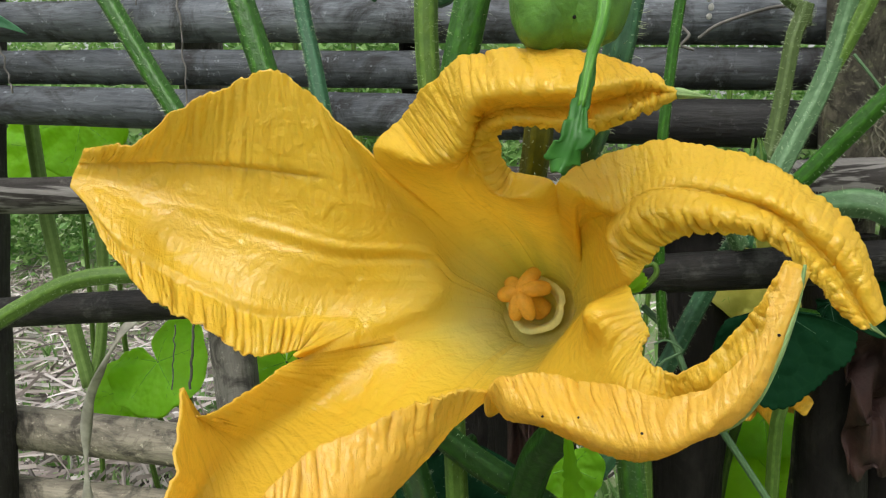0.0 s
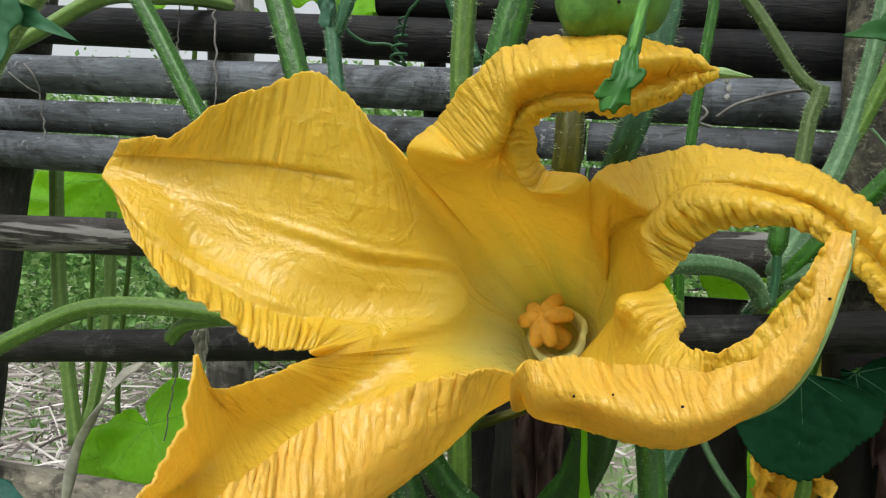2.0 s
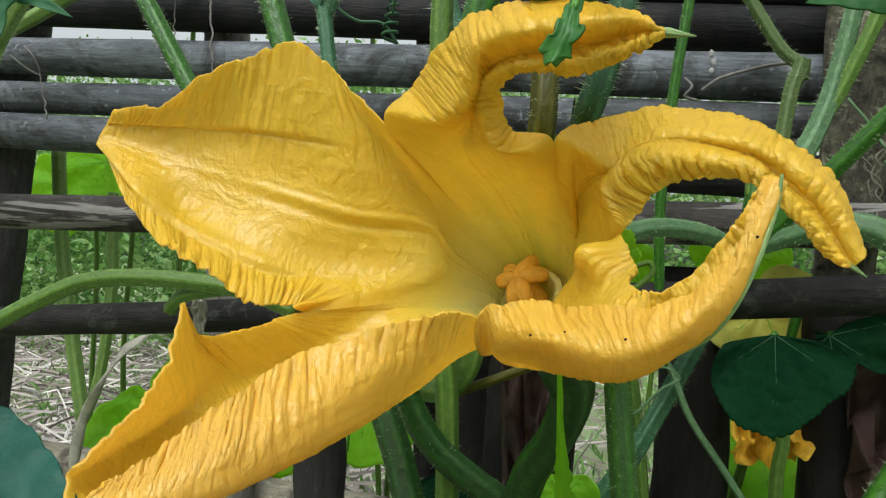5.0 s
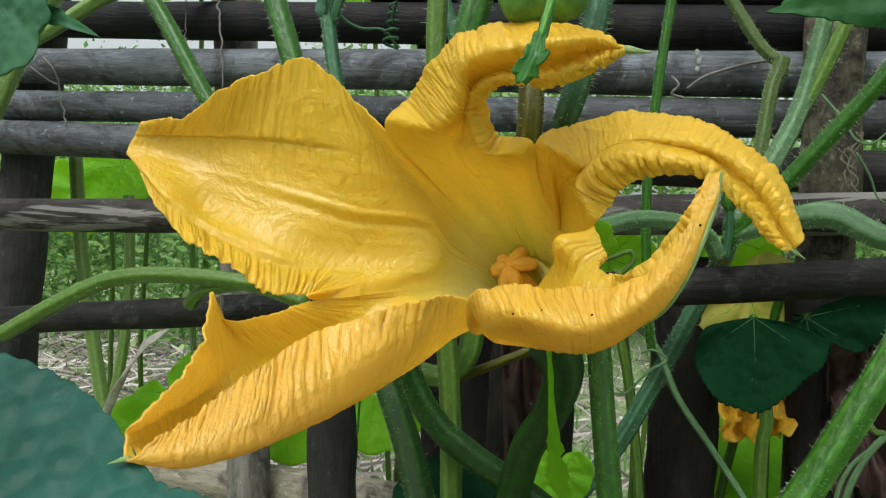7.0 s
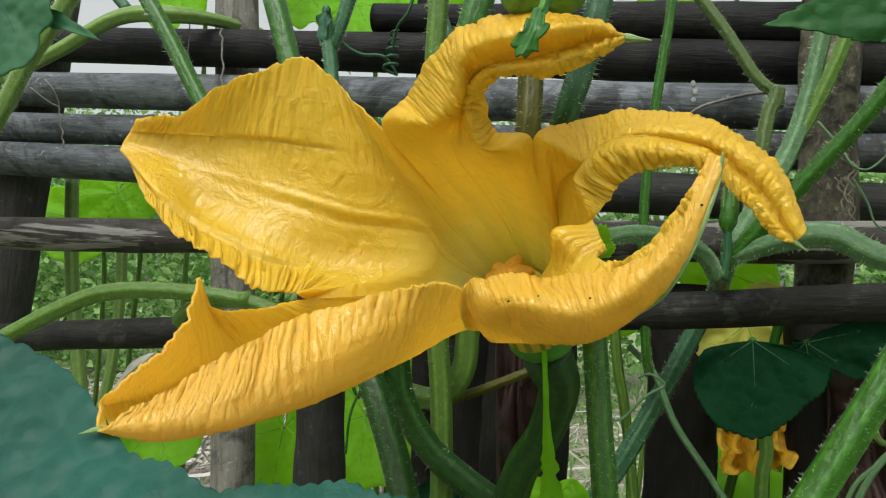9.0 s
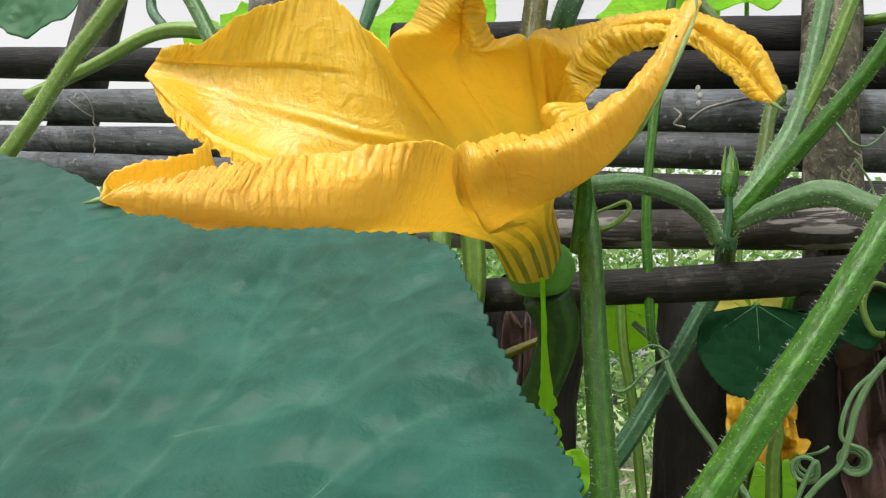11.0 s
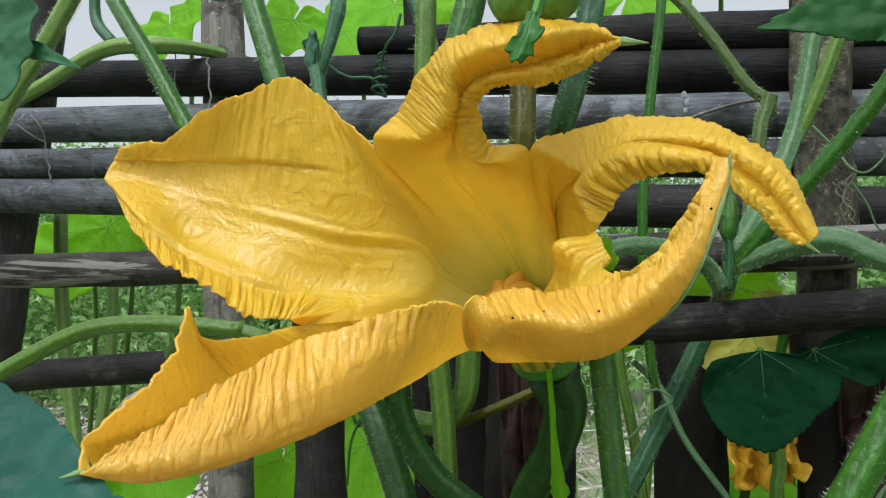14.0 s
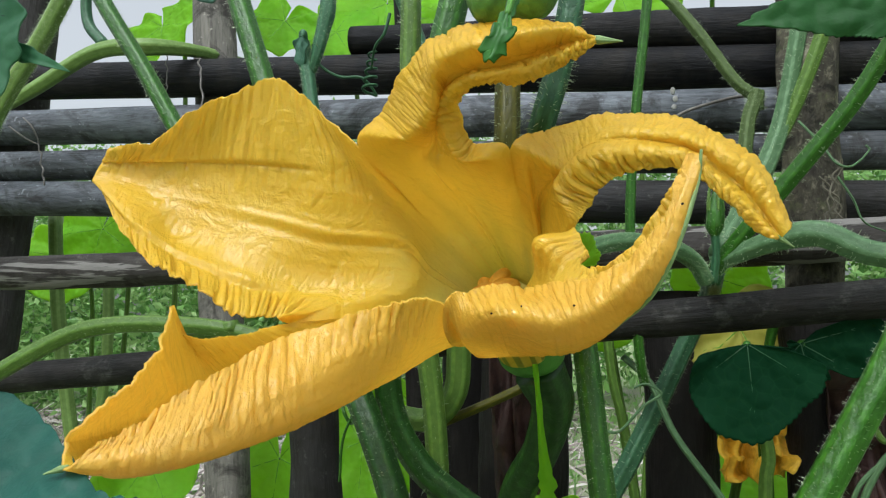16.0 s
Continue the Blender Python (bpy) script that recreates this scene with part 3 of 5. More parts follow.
def leaf_scatter(name, count, place, size, stops, label, category, seed, up=0.3, through_amount=0.4, narrow=0.6):
    """Many small folded leaves; place(rng) gives a point."""
    rng = random.Random(seed)
    vs, fs = [], []
    for _ in range(count):
        p = Vector(place(rng))
        d = Vector((rng.gauss(0, 1), rng.gauss(0, 1), rng.gauss(up, 0.7))).normalized()
        s = d.orthogonal().normalized()
        s.rotate(Matrix.Rotation(rng.uniform(0, 6.28), 3, d))
        n = d.cross(s)
        L = size * rng.uniform(0.5, 1.3)
        w = L * narrow * 0.5
        b = len(vs)
        vs += [p, p + d * L * 0.45 + s * w + n * w * 0.3, p + d * L, p + d * L * 0.45 - s * w + n * w * 0.3, p + d * L * 0.5]
        fs += [(b, b + 1, b + 4), (b + 1, b + 2, b + 4), (b + 2, b + 3, b + 4), (b + 3, b, b + 4)]
    me = bpy.data.meshes.new(name)
    me.from_pydata([tuple(v) for v in vs], [], fs)
    me.materials.append(random_shade(name + "_leaf", stops, 0.55, through_amount))
    return tagged(new(name, me), label, category, kind="stuff")


def grass_place(rng):
    y = 0.75 + 5.5 * rng.random() ** 1.6
    return (rng.uniform(-1.5, 0.9) * (0.4 + y * 0.75), y, 0.0)


CLUMPS = [(random.Random(40 + k).uniform(-4.9, 2.8), random.Random(180 + k).uniform(2.4, 4.6), random.Random(320 + k).uniform(0.30, 0.46)) for k in range(120)]


def shrub_place(rng):
    cx, cy, h = CLUMPS[rng.randrange(len(CLUMPS))]
    return (cx + rng.gauss(0, 0.28), cy + rng.gauss(0, 0.22), max(0.02, h * cy * rng.random() ** 0.7))


straw_mulch()
leaf_scatter("grass", 12000, grass_place, 0.065, [(0.0, (0.09, 0.20, 0.05)), (0.5, (0.20, 0.38, 0.10)), (1.0, (0.42, 0.58, 0.26))], "green grass and weeds beyond the fence", "grass", 6, 1.6, 0.35, 0.12)
leaf_scatter("shrubs", 130000, shrub_place, 0.040, [(0.0, (0.09, 0.22, 0.05)), (0.5, (0.20, 0.40, 0.09)), (1.0, (0.42, 0.58, 0.24))], "low green shrubs in the distance", "shrub", 7, 0.4, 0.4)

# ---- fence ----
fence = thing("bamboo_fence", (0, 0.47, 0), "weathered grey bamboo garden fence with dark wooden posts", "fence")


def pole(a, b, r, material, nodes=(), label="", seed=1, taper=0.95, name="bamboo_pole", rough=0.03, ends=0.35):
    """One pole from a to b: swollen rings at its nodes, slightly bent and uneven."""
    a, b = Vector(a), Vector(b)
    L = (b - a).length
    bm = bmesh.new()
    sides, n = 20, 90
    rings = []
    for i in range(n):
        s = i / (n - 1)
        rad = r * (1 + (taper - 1) * s)
        for q in nodes:
            d = (s - q) * L
            rad *= 1 + 0.09 * math.exp(-(d / 0.0035) ** 2) - 0.05 * math.exp(-((d - 0.006) / 0.003) ** 2)
        ox = 0.10 * r * noise.noise((s * 3.0, seed, 0))
        oy = 0.10 * r * noise.noise((s * 3.0, seed, 7))
        ring = []
        for k in range(sides):
            t = 2 * math.pi * k / sides
            rr = rad * (1 + rough * noise.noise((math.cos(t) * 2, math.sin(t) * 2 + seed * 5, s * 14)))
            ring.append(bm.verts.new((ox + rr * math.cos(t), oy + rr * math.sin(t), s * L)))
        rings.append(ring)
    for i in range(n - 1):
        for k in range(sides):
            q = (k + 1) % sides
            bm.faces.new((rings[i][k], rings[i][q], rings[i + 1][q], rings[i + 1][k]))
    for ring, flip in ((rings[0], True), (rings[-1], False)):
        inner = [bm.verts.new(v.co * 1.0 + (Vector((0, 0, v.co.z)) - v.co) * ends) for v in ring]
        for k in range(sides):
            q = (k + 1) % sides
            f = (ring[k], inner[k], inner[q], ring[q])
            bm.faces.new(f if not flip else f[::-1])
        bm.faces.new(inner)
    ob = part(name, bm, material, fence, label)
    m = (b - a).to_track_quat("Z", "Y").to_matrix().to_4x4()
    m.translation = a - Vector(fence.location)
    ob.matrix_basis = m
    return ob


YF = 0.465
pole((-0.1430, 0.4650, 0.6180), (0.2850, 0.4650, 0.5750), 0.0112, M_BAMBOO_DARK, (0.5,), seed=1, taper=1.6, ends=0.6, label="black weathered bamboo pole with a broken end")
pole((-0.7023, 0.4735, 0.6472), (0.4503, 0.4565, 0.5299), 0.0156, M_BAMBOO_DARK, (0.3, 0.62), seed=2, label="blackened bamboo pole")
pole((-0.7218, 0.4770, 0.6026), (0.4478, 0.4430, 0.5024), 0.0155, M_BAMBOO, (0.445, 0.735), seed=3)
# each of these poles is drawn as two pieces, the right one darker
for k, (a, b, r, nodes) in enumerate((((-0.7153, 0.4743, 0.5639), (0.4423, 0.4437, 0.4771), 0.0132, (0.53,)), ((-0.7035, 0.4662, 0.5349), (0.4355, 0.4458, 0.4431), 0.0152, (0.66,)))):
    a, b = Vector(a), Vector(b)
    pole(a, a.lerp(b, 0.622), r, M_BAMBOO, nodes, seed=4 + k, label="grey weathered bamboo pole")
    pole(a.lerp(b, 0.624), b, r * 0.97, (M_BAMBOO_MID, M_BAMBOO_DEEP)[k], (0.5,), seed=34 + k, label="darker weathered bamboo pole")
pole((-0.6770, 0.5300, 0.2290), (-0.1450, 0.5300, 0.1990), 0.0208, M_BAMBOO_TAN, (0.4, 0.8), seed=6, taper=0.9, label="pale tan bamboo pole")
pole((-0.6880, 0.5300, 0.1580), (-0.1680, 0.5300, 0.1430), 0.0170, M_BAMBOO_TAN, (0.3, 0.7), seed=7)
# the two front rails
pole((-0.6300, 0.4050, 0.4460), (0.2110, 0.3950, 0.4330), 0.0128, M_BARK, (0.2,), seed=8, name="rail", rough=0.12, label="split grey wooden rail with peeling bark")
pole((-0.5740, 0.3750, 0.3530), (0.2370, 0.3400, 0.4040), 0.0100, M_RAIL, (), seed=9, name="rail", rough=0.08, label="dark wooden rail flecked with lichen")


for k, at in enumerate(((0.0890, 0.4360, 0.5420), (0.0900, 0.4340, 0.5360), (0.0890, 0.4350, 0.5310))):
    bm = bmesh.new()
    bmesh.ops.create_icosphere(bm, subdivisions=2, radius=1)
    bmesh.ops.scale(bm, vec=(0.0017, 0.0007, 0.0027 - 0.0004 * k), verts=bm.verts)
    bmesh.ops.translate(bm, vec=at, verts=bm.verts)
    local(fence, part("node_scar", bm, M_STRAW_GREY, fence, "pale scar on a bamboo node"))


def post(low, high, r, top, material, seed=1, label="", rough=0.10):
    """An upright post whose axis runs through low and high, from the ground to the height top."""
    low, high = Vector(low), Vector(high)
    d = (high - low) / (high.z - low.z)
    pole(low + d * (-0.03 - low.z), low + d * (top - low.z), r, material, (), label, seed, 0.97, "post", rough, 0.9)


post((-0.5090, 0.5000, 0.3840), (-0.4990, 0.5000, 0.4860), 0.0225, 0.80, M_POST, 11, "grey weathered wooden post")
post((-0.2700, 0.5000, 0.2880), (-0.2850, 0.5000, 0.6700), 0.0185, 0.90, M_POST_GREY, 12, "grey weathered wooden post")
post((-0.1620, 0.4300, 0.2960), (-0.1630, 0.4300, 0.3410), 0.0178, 0.42, M_POST, 13, "short dark wooden stake")
post((-0.1060, 0.4900, 0.4800), (-0.1080, 0.4900, 0.6370), 0.0085, 0.68, M_POST_BLACK, 14, "thin black stake")
# next two posts are added to fill the dark void below the flower
post((-0.0200, 0.4400, 0.2990), (-0.0170, 0.4400, 0.3530), 0.030, 0.41, M_POST_BLACK, 15, "black post added to fill the dark gap")
post((-0.0670, 0.5000, 0.2830), (-0.0640, 0.5000, 0.3490), 0.022, 0.41, M_POST_BLACK, 21, "black post added to fill the dark gap")
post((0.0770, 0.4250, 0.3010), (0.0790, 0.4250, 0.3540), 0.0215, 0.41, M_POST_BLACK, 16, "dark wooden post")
post((0.1610, 0.4250, 0.4420), (0.1690, 0.4250, 0.5720), 0.0165, 0.82, M_POST_MOSSY, 17, "mossy wooden post", 0.24)
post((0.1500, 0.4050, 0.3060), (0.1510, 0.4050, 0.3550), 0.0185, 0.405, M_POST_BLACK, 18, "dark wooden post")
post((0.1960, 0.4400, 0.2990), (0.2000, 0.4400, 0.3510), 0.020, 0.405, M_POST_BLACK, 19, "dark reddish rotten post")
post((0.2390, 0.4700, 0.4180), (0.2500, 0.4700, 0.5270), 0.022, 0.75, M_POST, 20, "weathered wooden post")


def wire(points, r=0.0005, material=None, label="thin twisted wire tie"):
    local(fence, part("wire_tie", tube_bm(points, [r], sides=6, n=6 * len(points)), material or M_WIRE, fence, label))


def twist(a, b, n=14, amp=0.0012, seed=1):
    rng = random.Random(seed)
    a, b = Vector(a), Vector(b)
    return [a.lerp(b, k / (n - 1)) + Vector((rng.uniform(-amp, amp), rng.uniform(-amp, amp) * 0.5, 0)) for k in range(n)]


wire(twist((-0.2940, 0.4450, 0.6260), (-0.2900, 0.4400, 0.5720), seed=1))
wire(twist((-0.2660, 0.4470, 0.6120), (-0.2570, 0.4400, 0.5550), seed=2), 0.0008)
wire(twist((-0.2570, 0.4400, 0.5550), (-0.2580, 0.4400, 0.4820), seed=3), 0.0006)
wire(twist((-0.4080, 0.4400, 0.5530), (-0.4020, 0.4400, 0.5180), seed=4), 0.0007)
wire([(-0.4390, 0.4400, 0.5710), (-0.4190, 0.4380, 0.5580), (-0.4090, 0.4400, 0.5540), (-0.4130, 0.4370, 0.5670), (-0.4250, 0.4400, 0.5770)], 0.0007)
wire(twist((-0.2540, 0.4000, 0.3520), (-0.2600, 0.4000, 0.3070), amp=0.0006, seed=5), 0.0005)
wire(twist((-0.2390, 0.4000, 0.3560), (-0.2500, 0.4050, 0.3060), amp=0.0007, seed=6), 0.0009)
wire([(0.0830, 0.4350, 0.5190), (0.0950, 0.4320, 0.5260), (0.1220, 0.4350, 0.5330), (0.1360, 0.4300, 0.5320)], 0.0011)
wire([(0.0730, 0.4300, 0.5260), (0.0770, 0.4280, 0.5200), (0.0730, 0.4300, 0.5150), (0.0800, 0.4300, 0.5120)], 0.0009)

# ---- the flower ----
flower = thing("squash_flower", (0.0090, 0.2380, 0.3760), "large open yellow-orange squash flower with curled wrinkled petals", "flower")
BASE = Vector((0.0045, 0.2370, 0.3965))
MOUTH = Vector((-0.009, 0.168, 0.422))
AXIS = (MOUTH - BASE).normalized()
SIDE = (Vector((1, 0, 0)) - AXIS * AXIS.x).normalized()
UPW = SIDE.cross(AXIS) * -1 if SIDE.cross(AXIS).z < 0 else SIDE.cross(AXIS)


FOOT = Vector((0.0075, 0.2460, 0.3825))
FOOT_AXIS = Vector((-0.12, -0.62, 0.78)).normalized()


def ring_point(angle, radius, along, centre=None, axis=None):
    a = radians(angle)
    ax = axis or AXIS
    side = (Vector((1, 0, 0)) - ax * ax.x).normalized()
    up = side.cross(ax)
    up = -up if up.z < 0 else up
    return (centre or BASE) + ax * along + radius * (side * math.cos(a) + up * math.sin(a))


def columns(cage, a0, a1, nu=420, sag=None):
    """The five lengthwise lines of a petal, from the tube's foot to its tip; cage: rows of margin, half, midrib, half, margin.
    a0, a1: its share of the tube's ring; sag: (column, point) where the flaring tube bellies out."""
    rows = []
    for radius, along, centre, axis in ((0.0108, 0.0, FOOT, FOOT_AXIS), (0.0126, 0.004, (FOOT + BASE) / 2, (AXIS + FOOT_AXIS).normalized()), (0.0146, 0.012, BASE, AXIS)):
        rows.append([tuple(ring_point(a0 + (a1 - a0) * k / 4, radius, along, centre, axis)) for k in range(5)])
    first = np.array(cage[0]) * 0.001
    flare = np.array([ring_point(a0 + (a1 - a0) * k / 4, 0.0255, 0.040) for k in range(5)])
    rows.append([tuple(p) for p in 0.35 * flare + 0.65 * (np.array(rows[-1]) * 0.55 + first * 0.45)])
    if sag:
        rows[-1][sag[0]] = tuple(c * 0.001 for c in sag[1])
    rows += [[tuple(c * 0.001 for c in p) for p in row] for row in cage]
    g = np.array(rows, float)
    return np.stack([spline(g[:, j], nu) for j in range(5)], 1)


def across(p, before, after, nv):
    """Smooth line through five points that flows on to the neighbours before and after."""
    q = np.vstack([before, p, after])
    s = np.linspace(0, 4 - 1e-9, nv)
    i = s.astype(int)
    f = (s - i)[:, None]
    a, b, c, d = q[i], q[i + 1], q[i + 2], q[i + 3]
    return 0.5 * (2 * b + (c - a) * f + (2 * a - 5 * b + 4 * c - d) * f ** 2 + (3 * b - a - 3 * c + d) * f ** 3)


PETAL_PARTS = []


LATTICE = np.random.default_rng(12)
SHUFFLE = LATTICE.permutation(256)
SLOPES = LATTICE.normal(size=(256, 3))
SLOPES /= np.linalg.norm(SLOPES, axis=1)[:, None]


def gnoise(x, y, z):
    """Smooth gradient noise over whole arrays, about -0.7 to 0.7."""
    q = np.stack(np.broadcast_arrays(np.asarray(x, float), np.asarray(y, float), np.asarray(z, float)), -1)
    cell = np.floor(q).astype(int)
    f = q - cell
    w = f * f * f * (f * (f * 6 - 15) + 10)
    total = 0.0
    for a in (0, 1):
        for b in (0, 1):
            for c in (0, 1):
                k = SHUFFLE[(SHUFFLE[(SHUFFLE[(cell[..., 0] + a) % 256] + cell[..., 1] + b) % 256] + cell[..., 2] + c) % 256]
                corner = (SLOPES[k] * (f - (a, b, c))).sum(-1)
                total = total + corner * (w[..., 0] if a else 1 - w[..., 0]) * (w[..., 1] if b else 1 - w[..., 1]) * (w[..., 2] if c else 1 - w[..., 2])
    return total


def ridged(k, soft=0.005):
    """Sharp crests where the noise crosses zero, round hollows between."""
    return 0.42 - np.sqrt(k * k + soft) * 1.6


def petal(lines, before, after, wrinkle, nu=420, nv=150, seed=1, rib=0.0013, ruffle=0.0028, pitch=0.0023, tooth=0.0018, crease=None, swell=1.0, spike=None, crimp=0.3, scallop=0.0, bulges=(), calm=None, label=""):
    """A petal on its five lines, grown together with its neighbours in the tube. wrinkle: crosswise wrinkle height in each of the five columns; pitch: their spacing.
    bulges: (u, v, reach along, reach across, offset) where the sheet is pushed out; calm: from where on its body lies smooth."""
    pts = np.zeros((nu, nv, 3))
    for i in range(nu):
        w = min(1.0, max(0.0, (0.50 - i / (nu - 1)) / 0.08))
        p = lines[i]
        pts[i] = across(p, w * before[i, 3] + (1 - w) * (2 * p[0] - p[1]), w * after[i, 1] + (1 - w) * (2 * p[4] - p[3]), nv)
    u = np.linspace(0, 1, nu)[:, None] + np.zeros((1, nv))
    v = np.linspace(0, 1, nv)[None, :] + np.zeros((nu, 1))
    for bu, bv, lu, lv, off in bulges:
        pts += (np.exp(-((u - bu) / lu) ** 2 - ((v - bv) / lv) ** 2))[..., None] * np.array(off)
    du = np.gradient(pts, axis=0)
    dv = np.gradient(pts, axis=1)
    nrm = np.cross(du, dv)
    nrm /= np.linalg.norm(nrm, axis=2)[..., None] + 1e-12
    arc = np.concatenate([np.zeros((1, nv)), np.cumsum(np.linalg.norm(np.diff(pts, axis=0), axis=2), 0)], 0)
    s = arc.mean(1)[:, None] + np.zeros((1, nv))
    w = np.interp(v * 4, range(5), wrinkle)
    if crease:
        w = np.where(v > 0.75, 0.0002 + (wrinkle[4] - 0.0002) * np.clip((v - 0.83) / 0.05, 0, 1), w)
    edge = np.clip(np.abs(v - 0.5) * 2 - 0.72, 0, None) / 0.28
    grow = np.clip((u - 0.44) / 0.10, 0, 1)
    ribs = rib * (0.75 * np.exp(-((v - 0.515) / 0.020) ** 2) + 0.12 * np.exp(-((v - 0.47) / 0.014) ** 2) - 0.40 * np.exp(-((v - 0.56) / 0.018) ** 2) + 0.08 * np.exp(-((v - 0.59) / 0.018) ** 2))
    for q in (0.2, 0.35, 0.65, 0.8):
        ribs = ribs + rib * 0.12 * np.exp(-((v - q) / 0.014) ** 2)
    sw = s + 0.0035 * gnoise(s * 60, v * 3.0, seed * 1.7) + 0.0012 * gnoise(s * 190, v * 7.0, seed * 0.9) + 0.003 * (v - 0.5)
    k1 = gnoise(sw / pitch * 0.62, v * 1.5, seed * 1.31)
    k2 = gnoise(sw / pitch * 1.25, v * 3.4, seed * 2.71)
    k3 = gnoise(sw / pitch * 2.3, v * 8.0, seed * 3.37)
    amp = np.clip(0.75 + 1.3 * gnoise(s * 80, v * 5, seed * 2.93), 0.15, 1.6)
    w = w * np.clip((1.05 - u) / 0.14, 0.3, 1)
    if calm:
        w = w * np.where(v < 0.8, 1 - 0.5 * np.clip((u - calm) / 0.1, 0, 1), 1)
    fold = np.sin(sw / (pitch * 1.6) * 2 * math.pi + 7.0 * gnoise(s * 45, v * 2.2, seed * 4.41))
    h = w * grow * (crimp * amp * fold + 0.8 * amp * ridged(k1) + 1.0 * amp * ridged(k2) + 0.6 * ridged(k3) + 0.35 * gnoise(s * 75, v * 3, seed * 6.3))
    h = h + ruffle * grow * edge ** 2 * (gnoise(s * 110, seed * 5.03, v) + 0.5 * gnoise(s * 260, seed * 3.07, v))
    h = h + ribs * np.clip(u * 3, 0, 1) * (1 - 0.75 * np.clip((u - 0.64) / 0.10, 0, 1)) * (1 - u) ** 0.3
    h = h + 0.0009 * grow * swell * gnoise(s * 45, v * 4.0, seed * 8.13)
    h = h + 0.00012 * grow * gnoise(s * 260, v * 22, seed * 2.21) + 0.0004 * grow * swell * gnoise(s * 85, v * 10, seed * 3.23)
    if crease:
        c = crease + 0.02 * np.sin(u * 5)
        k = np.clip((u - 0.57) / 0.06, 0, 1)
        h = h + k * (0.0016 / (1 + np.exp((v - c) / 0.007)) - 0.0010 * np.exp(-((v - c) / 0.009) ** 2))
        h = h - k * 0.0022 / (1 + np.exp((0.83 - v) / 0.005))
    out = pts + nrm * h[..., None]
    if spike:
        reach = np.where(u < spike[0], spike[3], spike[1])
        out += np.array(spike[2]) * (np.exp(-((u - spike[0]) / reach) ** 2) * np.clip(1 - v / 0.24, 0, 1) ** 1.4)[..., None]
    dirv = dv / (np.linalg.norm(dv, axis=2)[..., None] + 1e-12) * np.where(v > 0.5, 1, -1)[..., None]
    fringe = tooth * gnoise(s * 170, seed * 9.01, 0.3) + tooth * 0.7 * gnoise(s * 520, seed * 7.03, 0.4) + scallop * gnoise(s * 75, seed * 4.07, 0.6)
    out += dirv * (grow * edge * fringe * np.clip((1 - u) / 0.06, 0, 1))[..., None]
    ob = local(flower, part("petal", sheet(out), M_PETAL_OUTSIDE, flower, label))
    ob.data.materials.append(M_PETAL)
    solid(ob, 0.0006).modifiers[0].material_offset = 1
    PETAL_PARTS.append(ob)
    return out


left_lines = columns([
    ((-38.0, 187.0, 451.0), (-35.0, 200.0, 440.0), (-30.0, 206.0, 423.0), (-32.0, 204.0, 406.0), (-60.0, 181.0, 394.0)),
    ((-53.5, 188.0, 467.0), (-50.0, 192.0, 447.0), (-52.0, 195.0, 426.0), (-59.0, 193.0, 408.0), (-63.0, 179.0, 396.0)),
    ((-70.0, 186.0, 479.0), (-75.0, 191.0, 451.0), (-77.0, 191.0, 433.0), (-81.0, 184.0, 415.0), (-74.0, 168.0, 399.0)),
    ((-91.0, 182.0, 471.0), (-100.0, 190.0, 453.0), (-100.0, 190.0, 439.0), (-104.0, 183.0, 424.0), (-92.0, 165.0, 412.0)),
    ((-113.0, 182.0, 461.0), (-121.0, 187.0, 454.0), (-121.0, 186.0, 444.0), (-117.0, 176.0, 434.0), (-111.0, 168.0, 422.0)),
    ((-130.0, 183.0, 458.0), (-134.0, 183.0, 454.0), (-136.0, 182.0, 450.0), (-136.0, 181.0, 447.0), (-134.0, 180.0, 444.0)),
], 131, 200)
low_lines = columns([
    ((-60.0, 181.0, 394.0), (-39.0, 196.0, 393.0), (-16.0, 184.0, 384.0), (-8.0, 161.0, 386.0), (-1.0, 145.0, 396.5)),
    ((-67.0, 165.0, 391.0), (-57.0, 182.0, 378.0), (-22.0, 152.0, 376.0), (-15.0, 140.0, 384.0), (-12.0, 136.0, 397.0)),
    ((-68.0, 134.0, 389.0), (-66.0, 160.0, 375.0), (-34.0, 124.0, 369.0), (-30.0, 115.0, 377.0), (-34.0, 124.0, 390.0)),
    ((-62.0, 119.0, 389.0), (-67.0, 138.0, 374.0), (-42.0, 102.0, 366.0), (-38.0, 96.0, 372.0), (-42.0, 107.0, 383.0)),
    ((-57.0, 99.0, 381.0), (-70.0, 118.0, 370.0), (-51.0, 92.0, 365.0), (-46.0, 86.0, 369.0), (-49.0, 93.0, 375.0)),
    ((-58.0, 86.0, 374.0), (-61.0, 87.0, 371.0), (-59.0, 84.0, 367.0), (-56.0, 83.0, 368.0), (-53.0, 85.0, 371.0)),
], 200, 287, sag=(4, (-1.6, 160.0, 386.2)))
